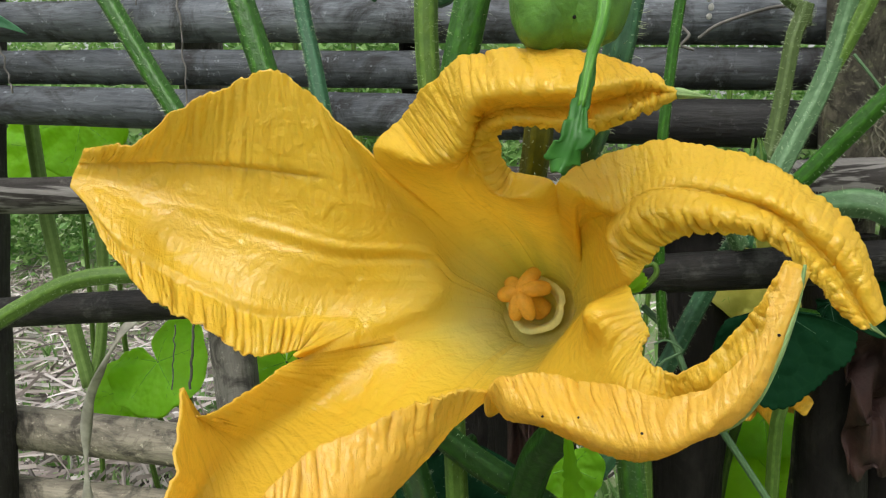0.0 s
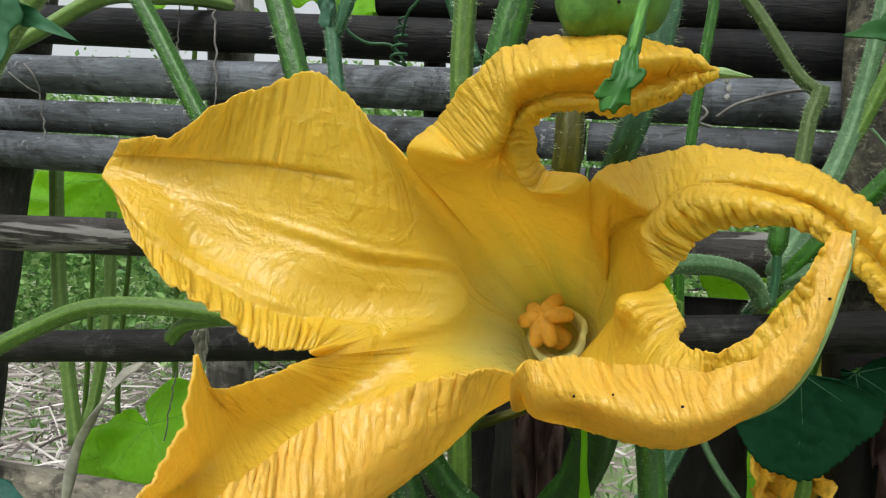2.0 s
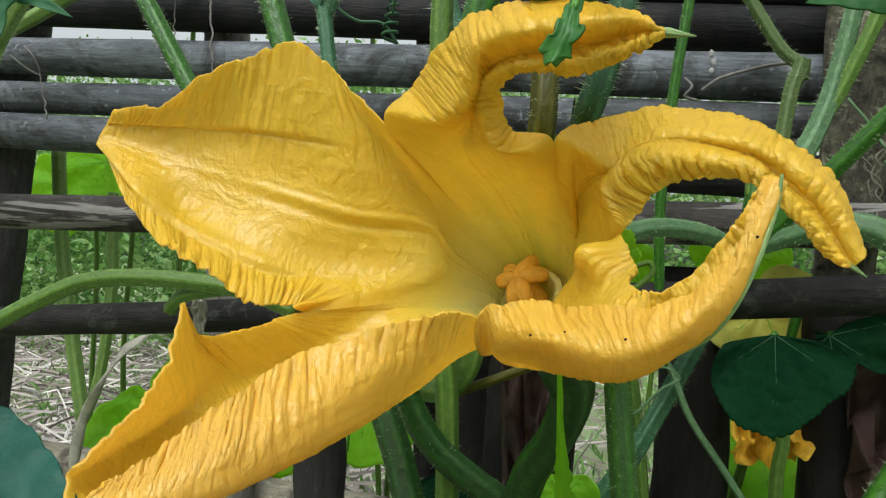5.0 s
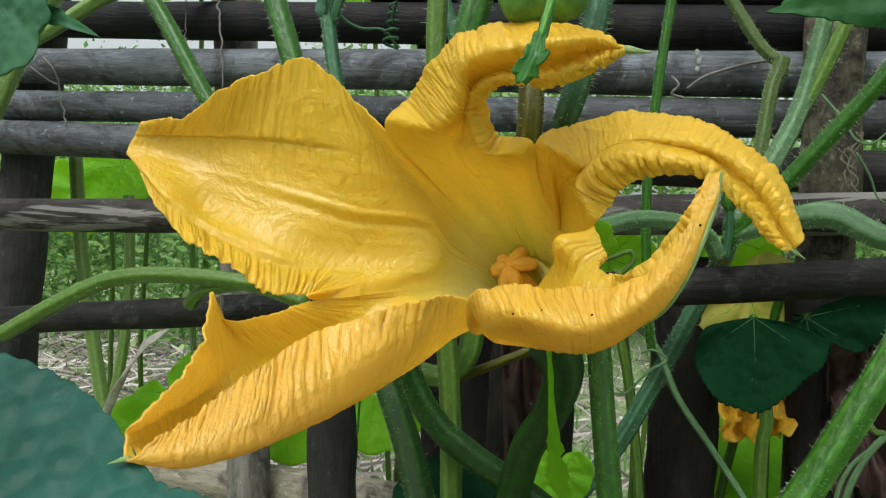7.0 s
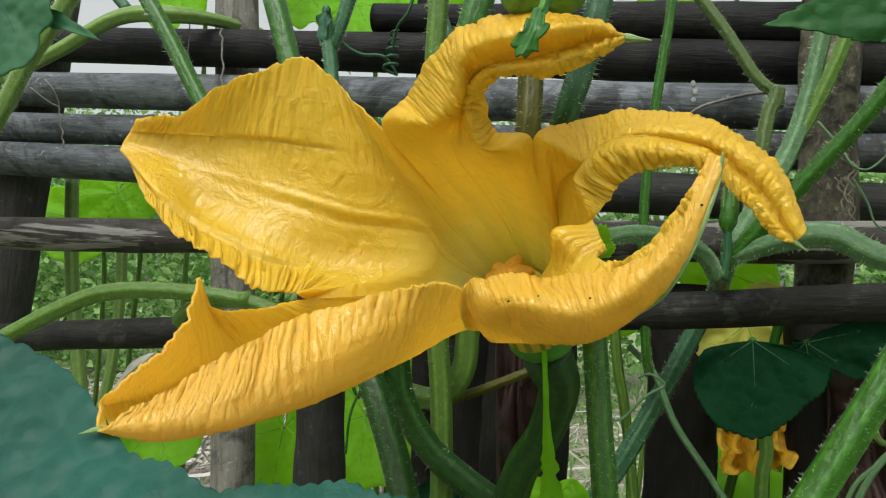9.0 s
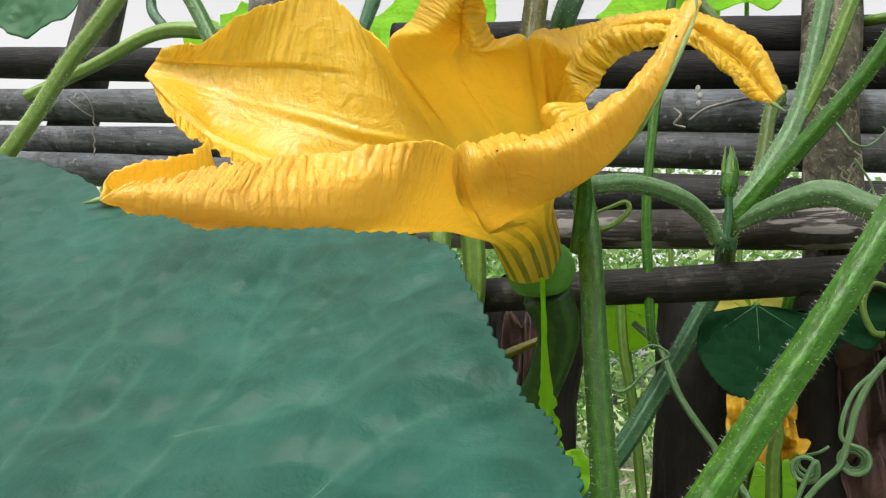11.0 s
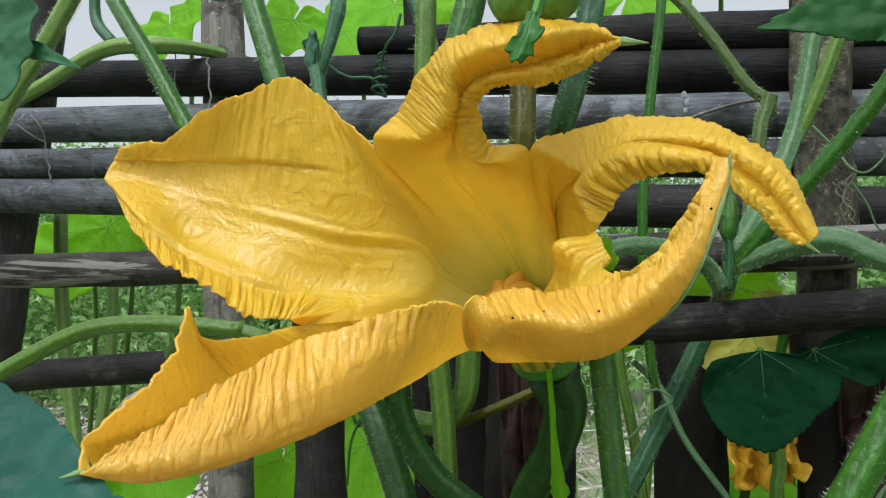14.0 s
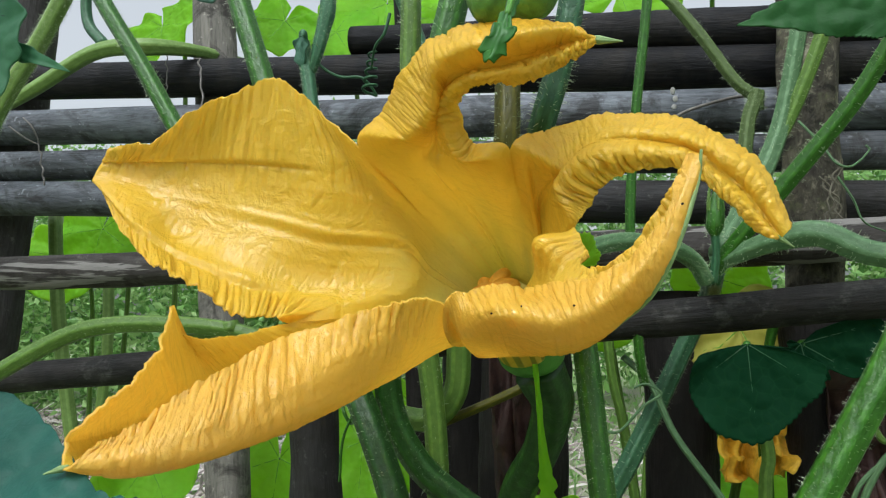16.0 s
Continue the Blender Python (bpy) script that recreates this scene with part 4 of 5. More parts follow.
curl_lines = columns([
    ((-1.0, 145.0, 396.5), (1.0, 160.0, 386.0), (3.0, 185.0, 384.0), (20.0, 178.0, 407.0), (31.0, 168.0, 417.0)),
    ((7.0, 146.0, 401.0), (13.0, 139.0, 392.0), (15.0, 162.0, 383.0), (27.0, 154.0, 402.0), (35.0, 156.0, 409.0)),
    ((25.0, 140.5, 401.0), (29.0, 129.5, 391.5), (31.0, 142.0, 384.0), (31.0, 142.0, 399.0), (34.0, 146.0, 404.5)),
    ((38.5, 129.5, 401.5), (40.0, 124.0, 395.5), (42.5, 136.0, 391.0), (42.0, 138.0, 398.0), (41.0, 137.5, 404.5)),
    ((51.0, 127.0, 412.0), (50.8, 123.0, 407.0), (52.5, 126.5, 402.5), (52.8, 131.5, 408.0), (51.5, 134.0, 415.5)),
    ((58.0, 131.5, 427.0), (59.5, 130.0, 426.5), (61.5, 130.0, 426.0), (60.5, 132.0, 427.0), (58.5, 133.5, 427.5)),
], 287, 347, sag=(0, (-1.6, 160.0, 386.2)))
right_lines = columns([
    ((31.0, 168.0, 417.0), (29.0, 170.0, 420.0), (20.0, 198.0, 430.0), (19.0, 172.0, 438.0), (14.0, 171.0, 442.0)),
    ((36.0, 166.0, 423.0), (28.0, 166.0, 429.0), (29.0, 174.0, 435.0), (29.0, 170.0, 436.0), (26.0, 178.0, 449.0)),
    ((42.0, 163.0, 429.5), (37.0, 160.0, 435.0), (40.0, 166.0, 440.0), (42.0, 166.0, 443.0), (43.0, 178.0, 452.0)),
    ((59.0, 157.0, 429.5), (58.0, 155.0, 433.0), (59.0, 160.0, 436.0), (61.0, 158.0, 438.0), (65.0, 168.0, 444.0)),
    ((69.5, 157.0, 420.5), (70.0, 156.0, 423.0), (72.0, 158.0, 425.0), (75.0, 156.0, 427.0), (79.0, 163.0, 430.0)),
    ((77.0, 157.0, 412.0), (79.0, 154.0, 410.0), (81.0, 156.0, 410.0), (82.5, 154.5, 411.5), (84.0, 157.5, 413.5)),
], 347, 400)
top_lines = columns([
    ((14.0, 171.0, 442.0), (8.0, 172.0, 438.0), (-10.0, 187.0, 441.0), (-25.0, 181.0, 448.0), (-38.0, 187.0, 451.0)),
    ((2.5, 175.0, 446.0), (-2.0, 171.0, 441.0), (-10.0, 181.0, 449.5), (-16.0, 170.0, 449.0), (-29.0, 184.0, 462.0)),
    ((1.0, 167.0, 454.0), (-5.0, 165.0, 453.0), (-7.0, 170.0, 456.0), (-7.0, 161.0, 454.0), (-18.0, 170.0, 469.0)),
    ((5.5, 157.0, 457.5), (3.0, 155.0, 458.0), (1.0, 158.0, 461.0), (-1.0, 149.0, 463.0), (-4.0, 158.0, 474.0)),
    ((23.0, 148.0, 454.5), (22.0, 144.0, 456.0), (21.0, 148.0, 460.0), (21.0, 138.0, 462.0), (19.0, 149.0, 471.0)),
    ((33.0, 146.0, 457.0), (33.0, 142.5, 458.0), (33.0, 145.0, 461.5), (33.0, 140.5, 463.0), (33.0, 145.0, 466.0)),
    ((39.8, 142.8, 460.0), (39.8, 142.3, 460.1), (39.8, 142.5, 460.4), (39.8, 142.2, 460.6), (39.8, 142.6, 460.8)),
], 40, 131)
left_petal = petal(left_lines, top_lines, low_lines, (0.0013, 0.0013, 0.0001, 0.0002, 0.0020), seed=1, bulges=((0.475, 1.0, 0.016, 0.06, (0.001, -0.005, 0.0015)),), pitch=0.0027, ruffle=0.0024, crease=0.27, rib=0.0016, crimp=0.12, scallop=0.004, nv=190)
low_petal = petal(low_lines, left_lines, curl_lines, (0.0010, 0.0008, 0.0002, 0.0006, 0.0028), seed=2, crimp=0.12, pitch=0.0021, tooth=0.0014, ruffle=0.0018, spike=(0.774, 0.026, (-0.009, 0.013, 0.0095), 0.085))
curl_petal = petal(curl_lines, low_lines, right_lines, (0.0022, 0.0010, 0.0004, 0.0011, 0.0021), seed=3, crimp=0.1, pitch=0.0021, tooth=0.0009, ruffle=0.0022, calm=0.62, bulges=((0.500, 0.86, 0.036, 0.11, (-0.0065, -0.007, 0.003)),))
right_petal = petal(right_lines, curl_lines, top_lines, (0.0022, 0.0019, 0.0008, 0.0013, 0.0010), seed=4, crimp=0.1, pitch=0.0019, tooth=0.0012, ruffle=0.0010, scallop=0.0018)
top_petal = petal(top_lines, right_lines, left_lines, (0.0019, 0.0018, 0.0007, 0.0015, 0.0011), seed=5, crimp=0.1, pitch=0.0019, tooth=0.0012, ruffle=0.0010, scallop=0.0018)


# green point of each petal, and the pale midrib along the curled one
for surf, sheet_part, point, length, thick in ((top_petal, PETAL_PARTS[4], (1, -0.03, -0.2), 0.0066, 1.7), (right_petal, PETAL_PARTS[3], (0.8, 0.1, -0.6), 0.0038, 1.0), (low_petal, PETAL_PARTS[1], (-0.9, -0.2, -0.25), 0.0035, 1.0)):
    a = Vector(surf[-1, surf.shape[1] // 2])
    v = Vector(point).normalized() * length
    part("petal_tip", tube_bm([a - v * 0.35, a + v * 0.1, a + v * 0.5, a + v], [0.0004 * thick, 0.0007 * thick, 0.0004 * thick, 0.00015], sides=8, n=12), M_STEM_PALE, sheet_part, "green pointed petal tip")
mid_j = curl_petal.shape[1] // 2
n_rows = curl_petal.shape[0]
rib_line = [Vector(curl_petal[i, mid_j]) for i in range(int(n_rows * 0.72), n_rows, 12)]
rib_line.append(rib_line[-1] + Vector((0.001, 0.0, 0.006)))
part("midrib", tube_bm(rib_line, [0.0003, 0.0007, 0.0010, 0.0009, 0.0003], sides=8), M_STEM_PALE, PETAL_PARTS[2], "pale green midrib")


def blob(center, axis, length, radius, material, name, parent, label="", seed=1, flat=1.0):
    """A rounded lobe along an axis."""
    c, ax = Vector(center), Vector(axis).normalized()
    x = ax.orthogonal().normalized()
    y = ax.cross(x)
    n, sides = 14, 14
    pts = np.zeros((n, sides + 1, 3))
    for i in range(n):
        s = i / (n - 1)
        r = radius * math.sqrt(max(0.0, 1 - (2 * s - 1) ** 2)) ** 0.8 + 1e-5
        for k in range(sides + 1):
            a = 2 * math.pi * (k % sides) / sides
            q = r * (1 + 0.08 * noise.noise((math.cos(a) * 1.5, math.sin(a) * 1.5 + seed, s * 4)))
            pts[i, k] = c + ax * (s - 0.5) * length + q * (x * math.cos(a) * flat + y * math.sin(a))
    return local(parent, part(name, sheet(pts), material, parent, label))


SC = Vector((-0.0018, 0.2285, 0.4050))
local(flower, part("stigma_column", tube_bm([BASE, SC - AXIS * 0.003], [0.0040, 0.0032], sides=12, n=12), M_STIGMA, flower, "column carrying the stigma"))
# three stigmas, each split into two plump lobes: direction, length
for k, (ang, length) in enumerate(((142, 0.0074), (190, 0.0092), (56, 0.0104), (6, 0.0112), (254, 0.0112), (290, 0.0114))):
    a = radians(ang)
    d = SIDE * math.cos(a) + UPW * math.sin(a)
    blob(SC + d * (length * 0.47) + AXIS * 0.0006 * (k % 2), d * 0.92 - AXIS * 0.38, length, 0.0029, M_STIGMA, "stigma_lobe", flower, "orange rounded stigma lobe" if k == 0 else "", k)
blob(SC + AXIS * 0.0006, AXIS, 0.0052, 0.0036, M_STIGMA, "stigma_crown", flower, "", 9)
NECTAR = Vector((0.0024, 0.2330, 0.3995))
cup = np.zeros((14, 61, 3))
for i in range(14):
    for k in range(61):
        f = i / 13
        a = 6 * k
        lip = 0.00012 * math.sin(k * 1.9) + 0.0004 * math.sin(k * 0.5)
        cup[i, k] = ring_point(a, 0.0062 + 0.0042 * f ** 1.5 + lip * f, -0.007 + 0.0075 * math.sin(min(1.0, f * 1.25) * 1.4) - 0.003 * max(0.0, f - 0.7), NECTAR)
local(flower, part("nectary", sheet(cup), M_NECTARY, flower, "whitish nectar cup round the stigma"))
floor_disc = np.zeros((8, 41, 3))
for i in range(8):
    for k in range(41):
        floor_disc[i, k] = ring_point(9 * k, 0.0005 + 0.0135 * i / 7, -0.002 + 0.008 * (i / 7) ** 2)
local(flower, part("tube_floor", sheet(floor_disc), M_PETAL, flower, "pale yellow-green floor of the flower tube"))
OV = Vector((0.0088, 0.2500, 0.3838))
blob(OV, Vector((-0.05, -0.35, 1)), 0.024, 0.0145, M_OVARY, "ovary", flower, "green rounded ovary under the petals", 4)
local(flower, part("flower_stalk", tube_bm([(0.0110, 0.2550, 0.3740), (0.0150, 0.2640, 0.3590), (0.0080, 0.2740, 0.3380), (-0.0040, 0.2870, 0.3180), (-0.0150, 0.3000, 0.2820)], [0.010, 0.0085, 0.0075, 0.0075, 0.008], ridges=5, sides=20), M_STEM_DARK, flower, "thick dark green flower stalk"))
# hanging sepal under the ovary
SEP = [(0.0120, 0.2320, 0.3770), (0.0120, 0.2400, 0.3630), (0.0120, 0.2450, 0.3480), (0.0130, 0.2480, 0.3330), (0.0140, 0.2500, 0.3180), (0.0180, 0.2520, 0.3070)]
SEPW = (0.0007, 0.0008, 0.0011, 0.0026, 0.0046, 0.0010)
sp_ = spline(SEP, 40)
sw_ = np.interp(np.linspace(0, 1, 40), np.linspace(0, 1, 6), SEPW)
sg = np.zeros((40, 9, 3))
for i in range(40):
    for k in range(9):
        o = (k / 4 - 1)
        ed = 1 + 0.9 * abs(o) * noise.noise((i * 0.55, o * 2, 3.0)) * (1 if i > 18 else 0)
        sg[i, k] = sp_[i] + np.array((o * sw_[i] * ed, 0.002 * abs(o) + 0.001 * math.sin(i * 0.9) * o, 0))
solid(local(flower, part("sepal", sheet(sg), M_LEAF_BRIGHT, flower, "light green hanging leafy sepal")), 0.0006)

# tiny dark specks on the curled petal
for k, spot in enumerate(((0.0200, 0.1350, 0.3950), (0.0310, 0.1280, 0.3950), (0.0120, 0.1380, 0.3940), (0.0560, 0.1250, 0.4150))):
    d = np.linalg.norm(curl_petal - np.array(spot), axis=2)
    i, j = np.unravel_index(d.argmin(), d.shape)
    blob(Vector(curl_petal[i, j]) + Vector((0, -0.0004, 0.0001)), (1, 0, 0.3), 0.0006, 0.00026, M_POST_BLACK, "speck", flower, "tiny dark speck", k)

# ---- young fruit and the withered flower hanging before the petals ----
fruit = thing("young_squash", (0.0180, 0.1550, 0.4840), "small round green young squash with dark specks", "fruit")
blob((0.0180, 0.1550, 0.4850), (0.1, 0, 1), 0.027, 0.0118, M_FRUIT, "body", fruit, "", 3)
for dx in (-0.0045, 0.0042):
    blob(Vector((0.0190, 0.1510, 0.4830)) + Vector((dx * 1.15, 0, 0.0005)), (0, 0, 1), 0.024, 0.0080, M_FRUIT, "lobe", fruit, "", 6)
local(fruit, part("fruit_stalk", tube_bm([(0.0190, 0.1550, 0.4980), (0.0170, 0.1700, 0.5180), (0.0110, 0.2200, 0.5760)], [0.004, 0.0035, 0.004], ridges=5), M_STEM, fruit))
wf = thing("hanging_bud_leaf", (0.0240, 0.1180, 0.4700), "small green jagged bud leaf hanging on a thin stalk", "leaf")
local(wf, part("stalk", tube_bm([(0.0210, 0.1800, 0.5450), (0.0262, 0.1350, 0.4950), (0.0258, 0.1215, 0.4740), (0.0235, 0.1185, 0.4652), (0.0217, 0.1145, 0.4564)], [0.0016, 0.0014, 0.0012, 0.0010, 0.0007], sides=10), M_CALYX, wf))
way = spline([(0.0235, 0.1185, 0.4652), (0.0227, 0.1165, 0.4603), (0.0217, 0.1145, 0.4564), (0.0209, 0.113, 0.4531), (0.0202, 0.112, 0.45), (0.0192, 0.1115, 0.4475), (0.0181, 0.111, 0.4456)], 72)
left_w = np.interp(np.linspace(0, 1, 72), (0, 0.2, 0.4, 0.55, 0.66, 0.74, 0.80, 0.90, 1), (0.0009, 0.0015, 0.0019, 0.0022, 0.0030, 0.0043, 0.0030, 0.0022, 0.0008))
right_w = np.interp(np.linspace(0, 1, 72), (0, 0.2, 0.4, 0.52, 0.60, 0.66, 0.76, 0.90, 1), (0.0009, 0.0011, 0.0013, 0.0020, 0.0036, 0.0020, 0.0019, 0.0026, 0.0006))
young = np.zeros((72, 11, 3))
for i in range(72):
    for k in range(11):
        o = k / 5 - 1
        ragged = 1 + 0.10 * abs(o) * noise.noise((i * 0.7, o, 4.0))
        young[i, k] = way[i] + np.array((o * (left_w[i] if o < 0 else right_w[i]) * ragged, 0.0012 * o * o * math.sin(i * 0.12) - 0.0006 * math.exp(-(o / 0.2) ** 2), 0.0006 * math.sin(i * 0.5) * o))
solid(local(wf, part("blade", sheet(young), M_YOUNG, wf, "jagged green young leaf blade")), 0.0004)

# ---- stems ----
stem([(-0.2250, 0.2700, 0.5940), (-0.2000, 0.2650, 0.5560), (-0.1770, 0.2600, 0.5240), (-0.1540, 0.2550, 0.4890), (-0.1290, 0.2500, 0.4530)], [0.0041, 0.0039, 0.0039], M_STEM)
stem([(-0.1210, 0.2450, 0.5640), (-0.1130, 0.2400, 0.5390), (-0.1020, 0.2350, 0.5100), (-0.0890, 0.2300, 0.4730)], [0.0047, 0.0045], M_STEM)
stem([(-0.1548, 0.4000, 0.5930), (-0.1545, 0.4000, 0.5850), (-0.1508, 0.3980, 0.5656), (-0.1456, 0.3940, 0.5377), (-0.1400, 0.3900, 0.5150), (-0.1280, 0.3800, 0.4580)], [0.0035, 0.0048, 0.0044, 0.0046, 0.005], M_STEM_MIST, hairy=9000, label="pale blue-green hairy vine stem before the fence")
stem([(-0.1490, 0.3990, 0.5690), (-0.1440, 0.3980, 0.5820), (-0.1395, 0.3990, 0.6000), (-0.1365, 0.4000, 0.6160), (-0.1370, 0.4020, 0.6500)], [0.0030, 0.0042, 0.0052, 0.0050], M_STEM_MIST, hairy=9000, label="pale blue-green hairy vine stem before the fence")
leaf((-0.1530, 0.3940, 0.5930), (-0.15, 0, -1), (-0.5, -0.8, 0.2), [(20, 0.004), (50, 0.010), (75, 0.016), (90, 0.020), (105, 0.017), (130, 0.010), (160, 0.004)], M_LEAF_MIST, label="small folded young leaf with pale hairy edges", wave=0.003, cup=-0.004, seed=52, nu=18, nv=60, teeth=0.05, tooth_n=40, veins=1, vein_r=0.0003, stalk=[(-0.1535, 0.3960, 0.5960), (-0.1545, 0.3990, 0.5900)], stalk_mat=M_STEM_MIST)
stem([(-0.0310, 0.2300, 0.5420), (-0.0310, 0.2300, 0.5180), (-0.0320, 0.2300, 0.4920), (-0.0310, 0.2300, 0.4630)], [0.0039, 0.0038], M_STEM_LIGHT)
stem([(-0.0780, 0.3600, 0.6130), (-0.0660, 0.3600, 0.5750), (-0.0520, 0.3600, 0.5340)], [0.0045], M_STEM_TEAL, hairy=0)
stem([(-0.0060, 0.2150, 0.5300), (-0.0100, 0.2120, 0.5090), (-0.0140, 0.2100, 0.4920), (-0.0200, 0.2100, 0.4670)], [0.0052], M_STEM)
stem([(0.0080, 0.2400, 0.5130), (0.0060, 0.2360, 0.4860), (0.0050, 0.2320, 0.4580), (-0.0010, 0.2450, 0.4320)], [0.0048], M_STEM_OLIVE, label="olive-brown hairy stem standing behind the flower")
stem([(0.0360, 0.1900, 0.5100), (0.0330, 0.1870, 0.4900), (0.0280, 0.1850, 0.4690), (0.0210, 0.1900, 0.4500), (0.0100, 0.2400, 0.4300)], [0.0040, 0.0038], M_STEM_TEAL)
stem([(0.0730, 0.3400, 0.5920), (0.0670, 0.3400, 0.5480), (0.0590, 0.3400, 0.4970), (0.0530, 0.3400, 0.4380), (0.0540, 0.3450, 0.3780), (0.0560, 0.3500, 0.3600)], [0.0025], M_STEM, hairy=4000, hair_length=0.0012)
stem([(0.0740, 0.4200, 0.6130), (0.0870, 0.4200, 0.6000), (0.1050, 0.4180, 0.5720), (0.1230, 0.4160, 0.5385), (0.1340, 0.4150, 0.5260), (0.1345, 0.4145, 0.5180)], [0.0037], M_STEM_DULL, hairy=5000)
stem([(0.1350, 0.4140, 0.5290), (0.1330, 0.4130, 0.5220), (0.1280, 0.4100, 0.5100), (0.1210, 0.4050, 0.4750), (0.1140, 0.4000, 0.4450)], [0.0046, 0.0042, 0.0042], M_STEM_DULL, hairy=5000)
stem([(0.1580, 0.3720, 0.5890), (0.1470, 0.3680, 0.5400), (0.1330, 0.3640, 0.4900), (0.1130, 0.3500, 0.4530), (0.0930, 0.3300, 0.4230)], [0.0046, 0.0044, 0.0052, 0.0050], M_STEM_GREY)
stem([(0.1660, 0.3600, 0.5620), (0.1530, 0.3620, 0.5280), (0.1400, 0.3640, 0.4990), (0.1310, 0.3630, 0.4830)], [0.0038, 0.0038, 0.003], M_STEM_LIGHT)
stem([(0.1710, 0.2900, 0.5200), (0.1500, 0.3000, 0.4860), (0.1230, 0.3100, 0.4540), (0.1020, 0.3180, 0.4300), (0.0900, 0.3250, 0.4150)], [0.0037, 0.0041, 0.004], M_STEM)
stem([(0.1620, 0.2900, 0.4140), (0.1460, 0.2950, 0.4180), (0.1310, 0.3000, 0.4270), (0.1180, 0.3080, 0.4270), (0.1030, 0.3180, 0.4230), (0.0900, 0.3250, 0.4180)], [0.0050, 0.0054, 0.0060, 0.0046, 0.004], M_STEM_GREY, label="thick pale green main vine")
stem([(0.0280, 0.2550, 0.4200), (0.0460, 0.2700, 0.4250), (0.0660, 0.2900, 0.4240), (0.0790, 0.3100, 0.4190), (0.0850, 0.3180, 0.4100)], [0.0039, 0.0038, 0.0038], M_STEM_GREY, hairy=9000, hair_length=0.0012)
stem([(0.0910, 0.3350, 0.4140), (0.0930, 0.3780, 0.4030), (0.0800, 0.3820, 0.3780), (0.0580, 0.3700, 0.3390), (0.0380, 0.3600, 0.3060), (0.0110, 0.3550, 0.2710)], [0.0046, 0.0050], M_STEM_TEAL, ridge=0.16, label="dark ridged vine stem running down")
stem([(0.0240, 0.2450, 0.4240), (0.0300, 0.2250, 0.3910), (0.0330, 0.2120, 0.3530), (0.0360, 0.2050, 0.3160), (0.0380, 0.2000, 0.2910)], [0.0042, 0.0040, 0.0043], M_STEM, hairy=7000, hair_length=0.0015, hair_width=0.00006, label="upright green leaf stalk with bristly hairs")
stem([(0.1290, 0.1850, 0.4120), (0.1110, 0.1780, 0.3810), (0.0920, 0.1720, 0.3520), (0.0740, 0.1660, 0.3260), (0.0570, 0.1600, 0.3010)], [0.0041, 0.0043, 0.0046], M_STEM, hairy=8000, hair_length=0.0013, hair_width=0.00005, label="stout bright green leaf stalk with white bristles")
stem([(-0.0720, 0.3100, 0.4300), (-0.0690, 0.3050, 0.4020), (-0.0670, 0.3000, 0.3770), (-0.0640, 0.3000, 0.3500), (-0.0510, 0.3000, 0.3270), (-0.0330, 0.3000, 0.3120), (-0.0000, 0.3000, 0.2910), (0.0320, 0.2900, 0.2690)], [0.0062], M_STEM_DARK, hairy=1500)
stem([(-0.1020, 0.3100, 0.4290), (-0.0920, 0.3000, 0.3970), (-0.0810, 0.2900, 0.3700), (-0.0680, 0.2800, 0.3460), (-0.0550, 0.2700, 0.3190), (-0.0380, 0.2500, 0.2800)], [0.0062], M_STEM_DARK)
stem([(-0.0550, 0.3200, 0.4360), (-0.0520, 0.3150, 0.4070), (-0.0490, 0.3100, 0.3820), (-0.0460, 0.3100, 0.3490), (-0.0450, 0.3100, 0.3120), (-0.0450, 0.3100, 0.2560)], [0.0052], M_STEM_LIGHT, hairy=1500)
stem([(-0.0430, 0.3300, 0.4400), (-0.0370, 0.3300, 0.4040), (-0.0370, 0.3300, 0.3800), (-0.0400, 0.3300, 0.3580), (-0.0530, 0.3300, 0.3450), (-0.0720, 0.3350, 0.3460)], [0.006], M_STEM_LIGHT, hairy=0)
stem([(-0.0010, 0.3400, 0.3620), (-0.0240, 0.3400, 0.3520), (-0.0490, 0.3400, 0.3420)], [0.0025], M_STEM_OLIVE, hairy=0)
# left side
stem([(-0.3180, 0.3000, 0.3630), (-0.2790, 0.3050, 0.3840), (-0.2470, 0.3100, 0.3970), (-0.2080, 0.3150, 0.3990), (-0.1620, 0.3200, 0.3940), (-0.1320, 0.3250, 0.3830)], [0.0046, 0.0048, 0.0048, 0.0044], M_STEM_LIGHT, hairy=9000, hair_length=0.001)
stem([(-0.1580, 0.3180, 0.3960), (-0.1970, 0.3250, 0.3900), (-0.2110, 0.3300, 0.3810)], [0.004], M_STEM_LIGHT, hairy=0)
stem([(-0.4910, 0.5500, 0.5150), (-0.4840, 0.5500, 0.4250), (-0.4700, 0.5500, 0.3380), (-0.4540, 0.5500, 0.2560)], [0.0066], M_STEM_FRESH, hairy=0)
stem([(-0.4360, 0.5600, 0.4730), (-0.4350, 0.5600, 0.3800), (-0.4460, 0.5600, 0.2950), (-0.4590, 0.5550, 0.2540)], [0.0052], M_STEM_FRESH, hairy=0)
stem([(-0.4680, 0.3600, 0.4040), (-0.3930, 0.3600, 0.5070), (-0.3630, 0.3600, 0.5590), (-0.3350, 0.3600, 0.5980), (-0.3070, 0.3600, 0.6440)], [0.0058], M_STEM_FRESH, hairy=15000)
stem([(-0.4630, 0.4200, 0.5670), (-0.3980, 0.4200, 0.5910), (-0.3420, 0.4200, 0.6150), (-0.3010, 0.4250, 0.6170), (-0.2790, 0.4600, 0.6250), (-0.2770, 0.5300, 0.6420)], [0.0050, 0.005, 0.0056, 0.0068, 0.005, 0.0045], M_STEM_FRESH, hairy=0)
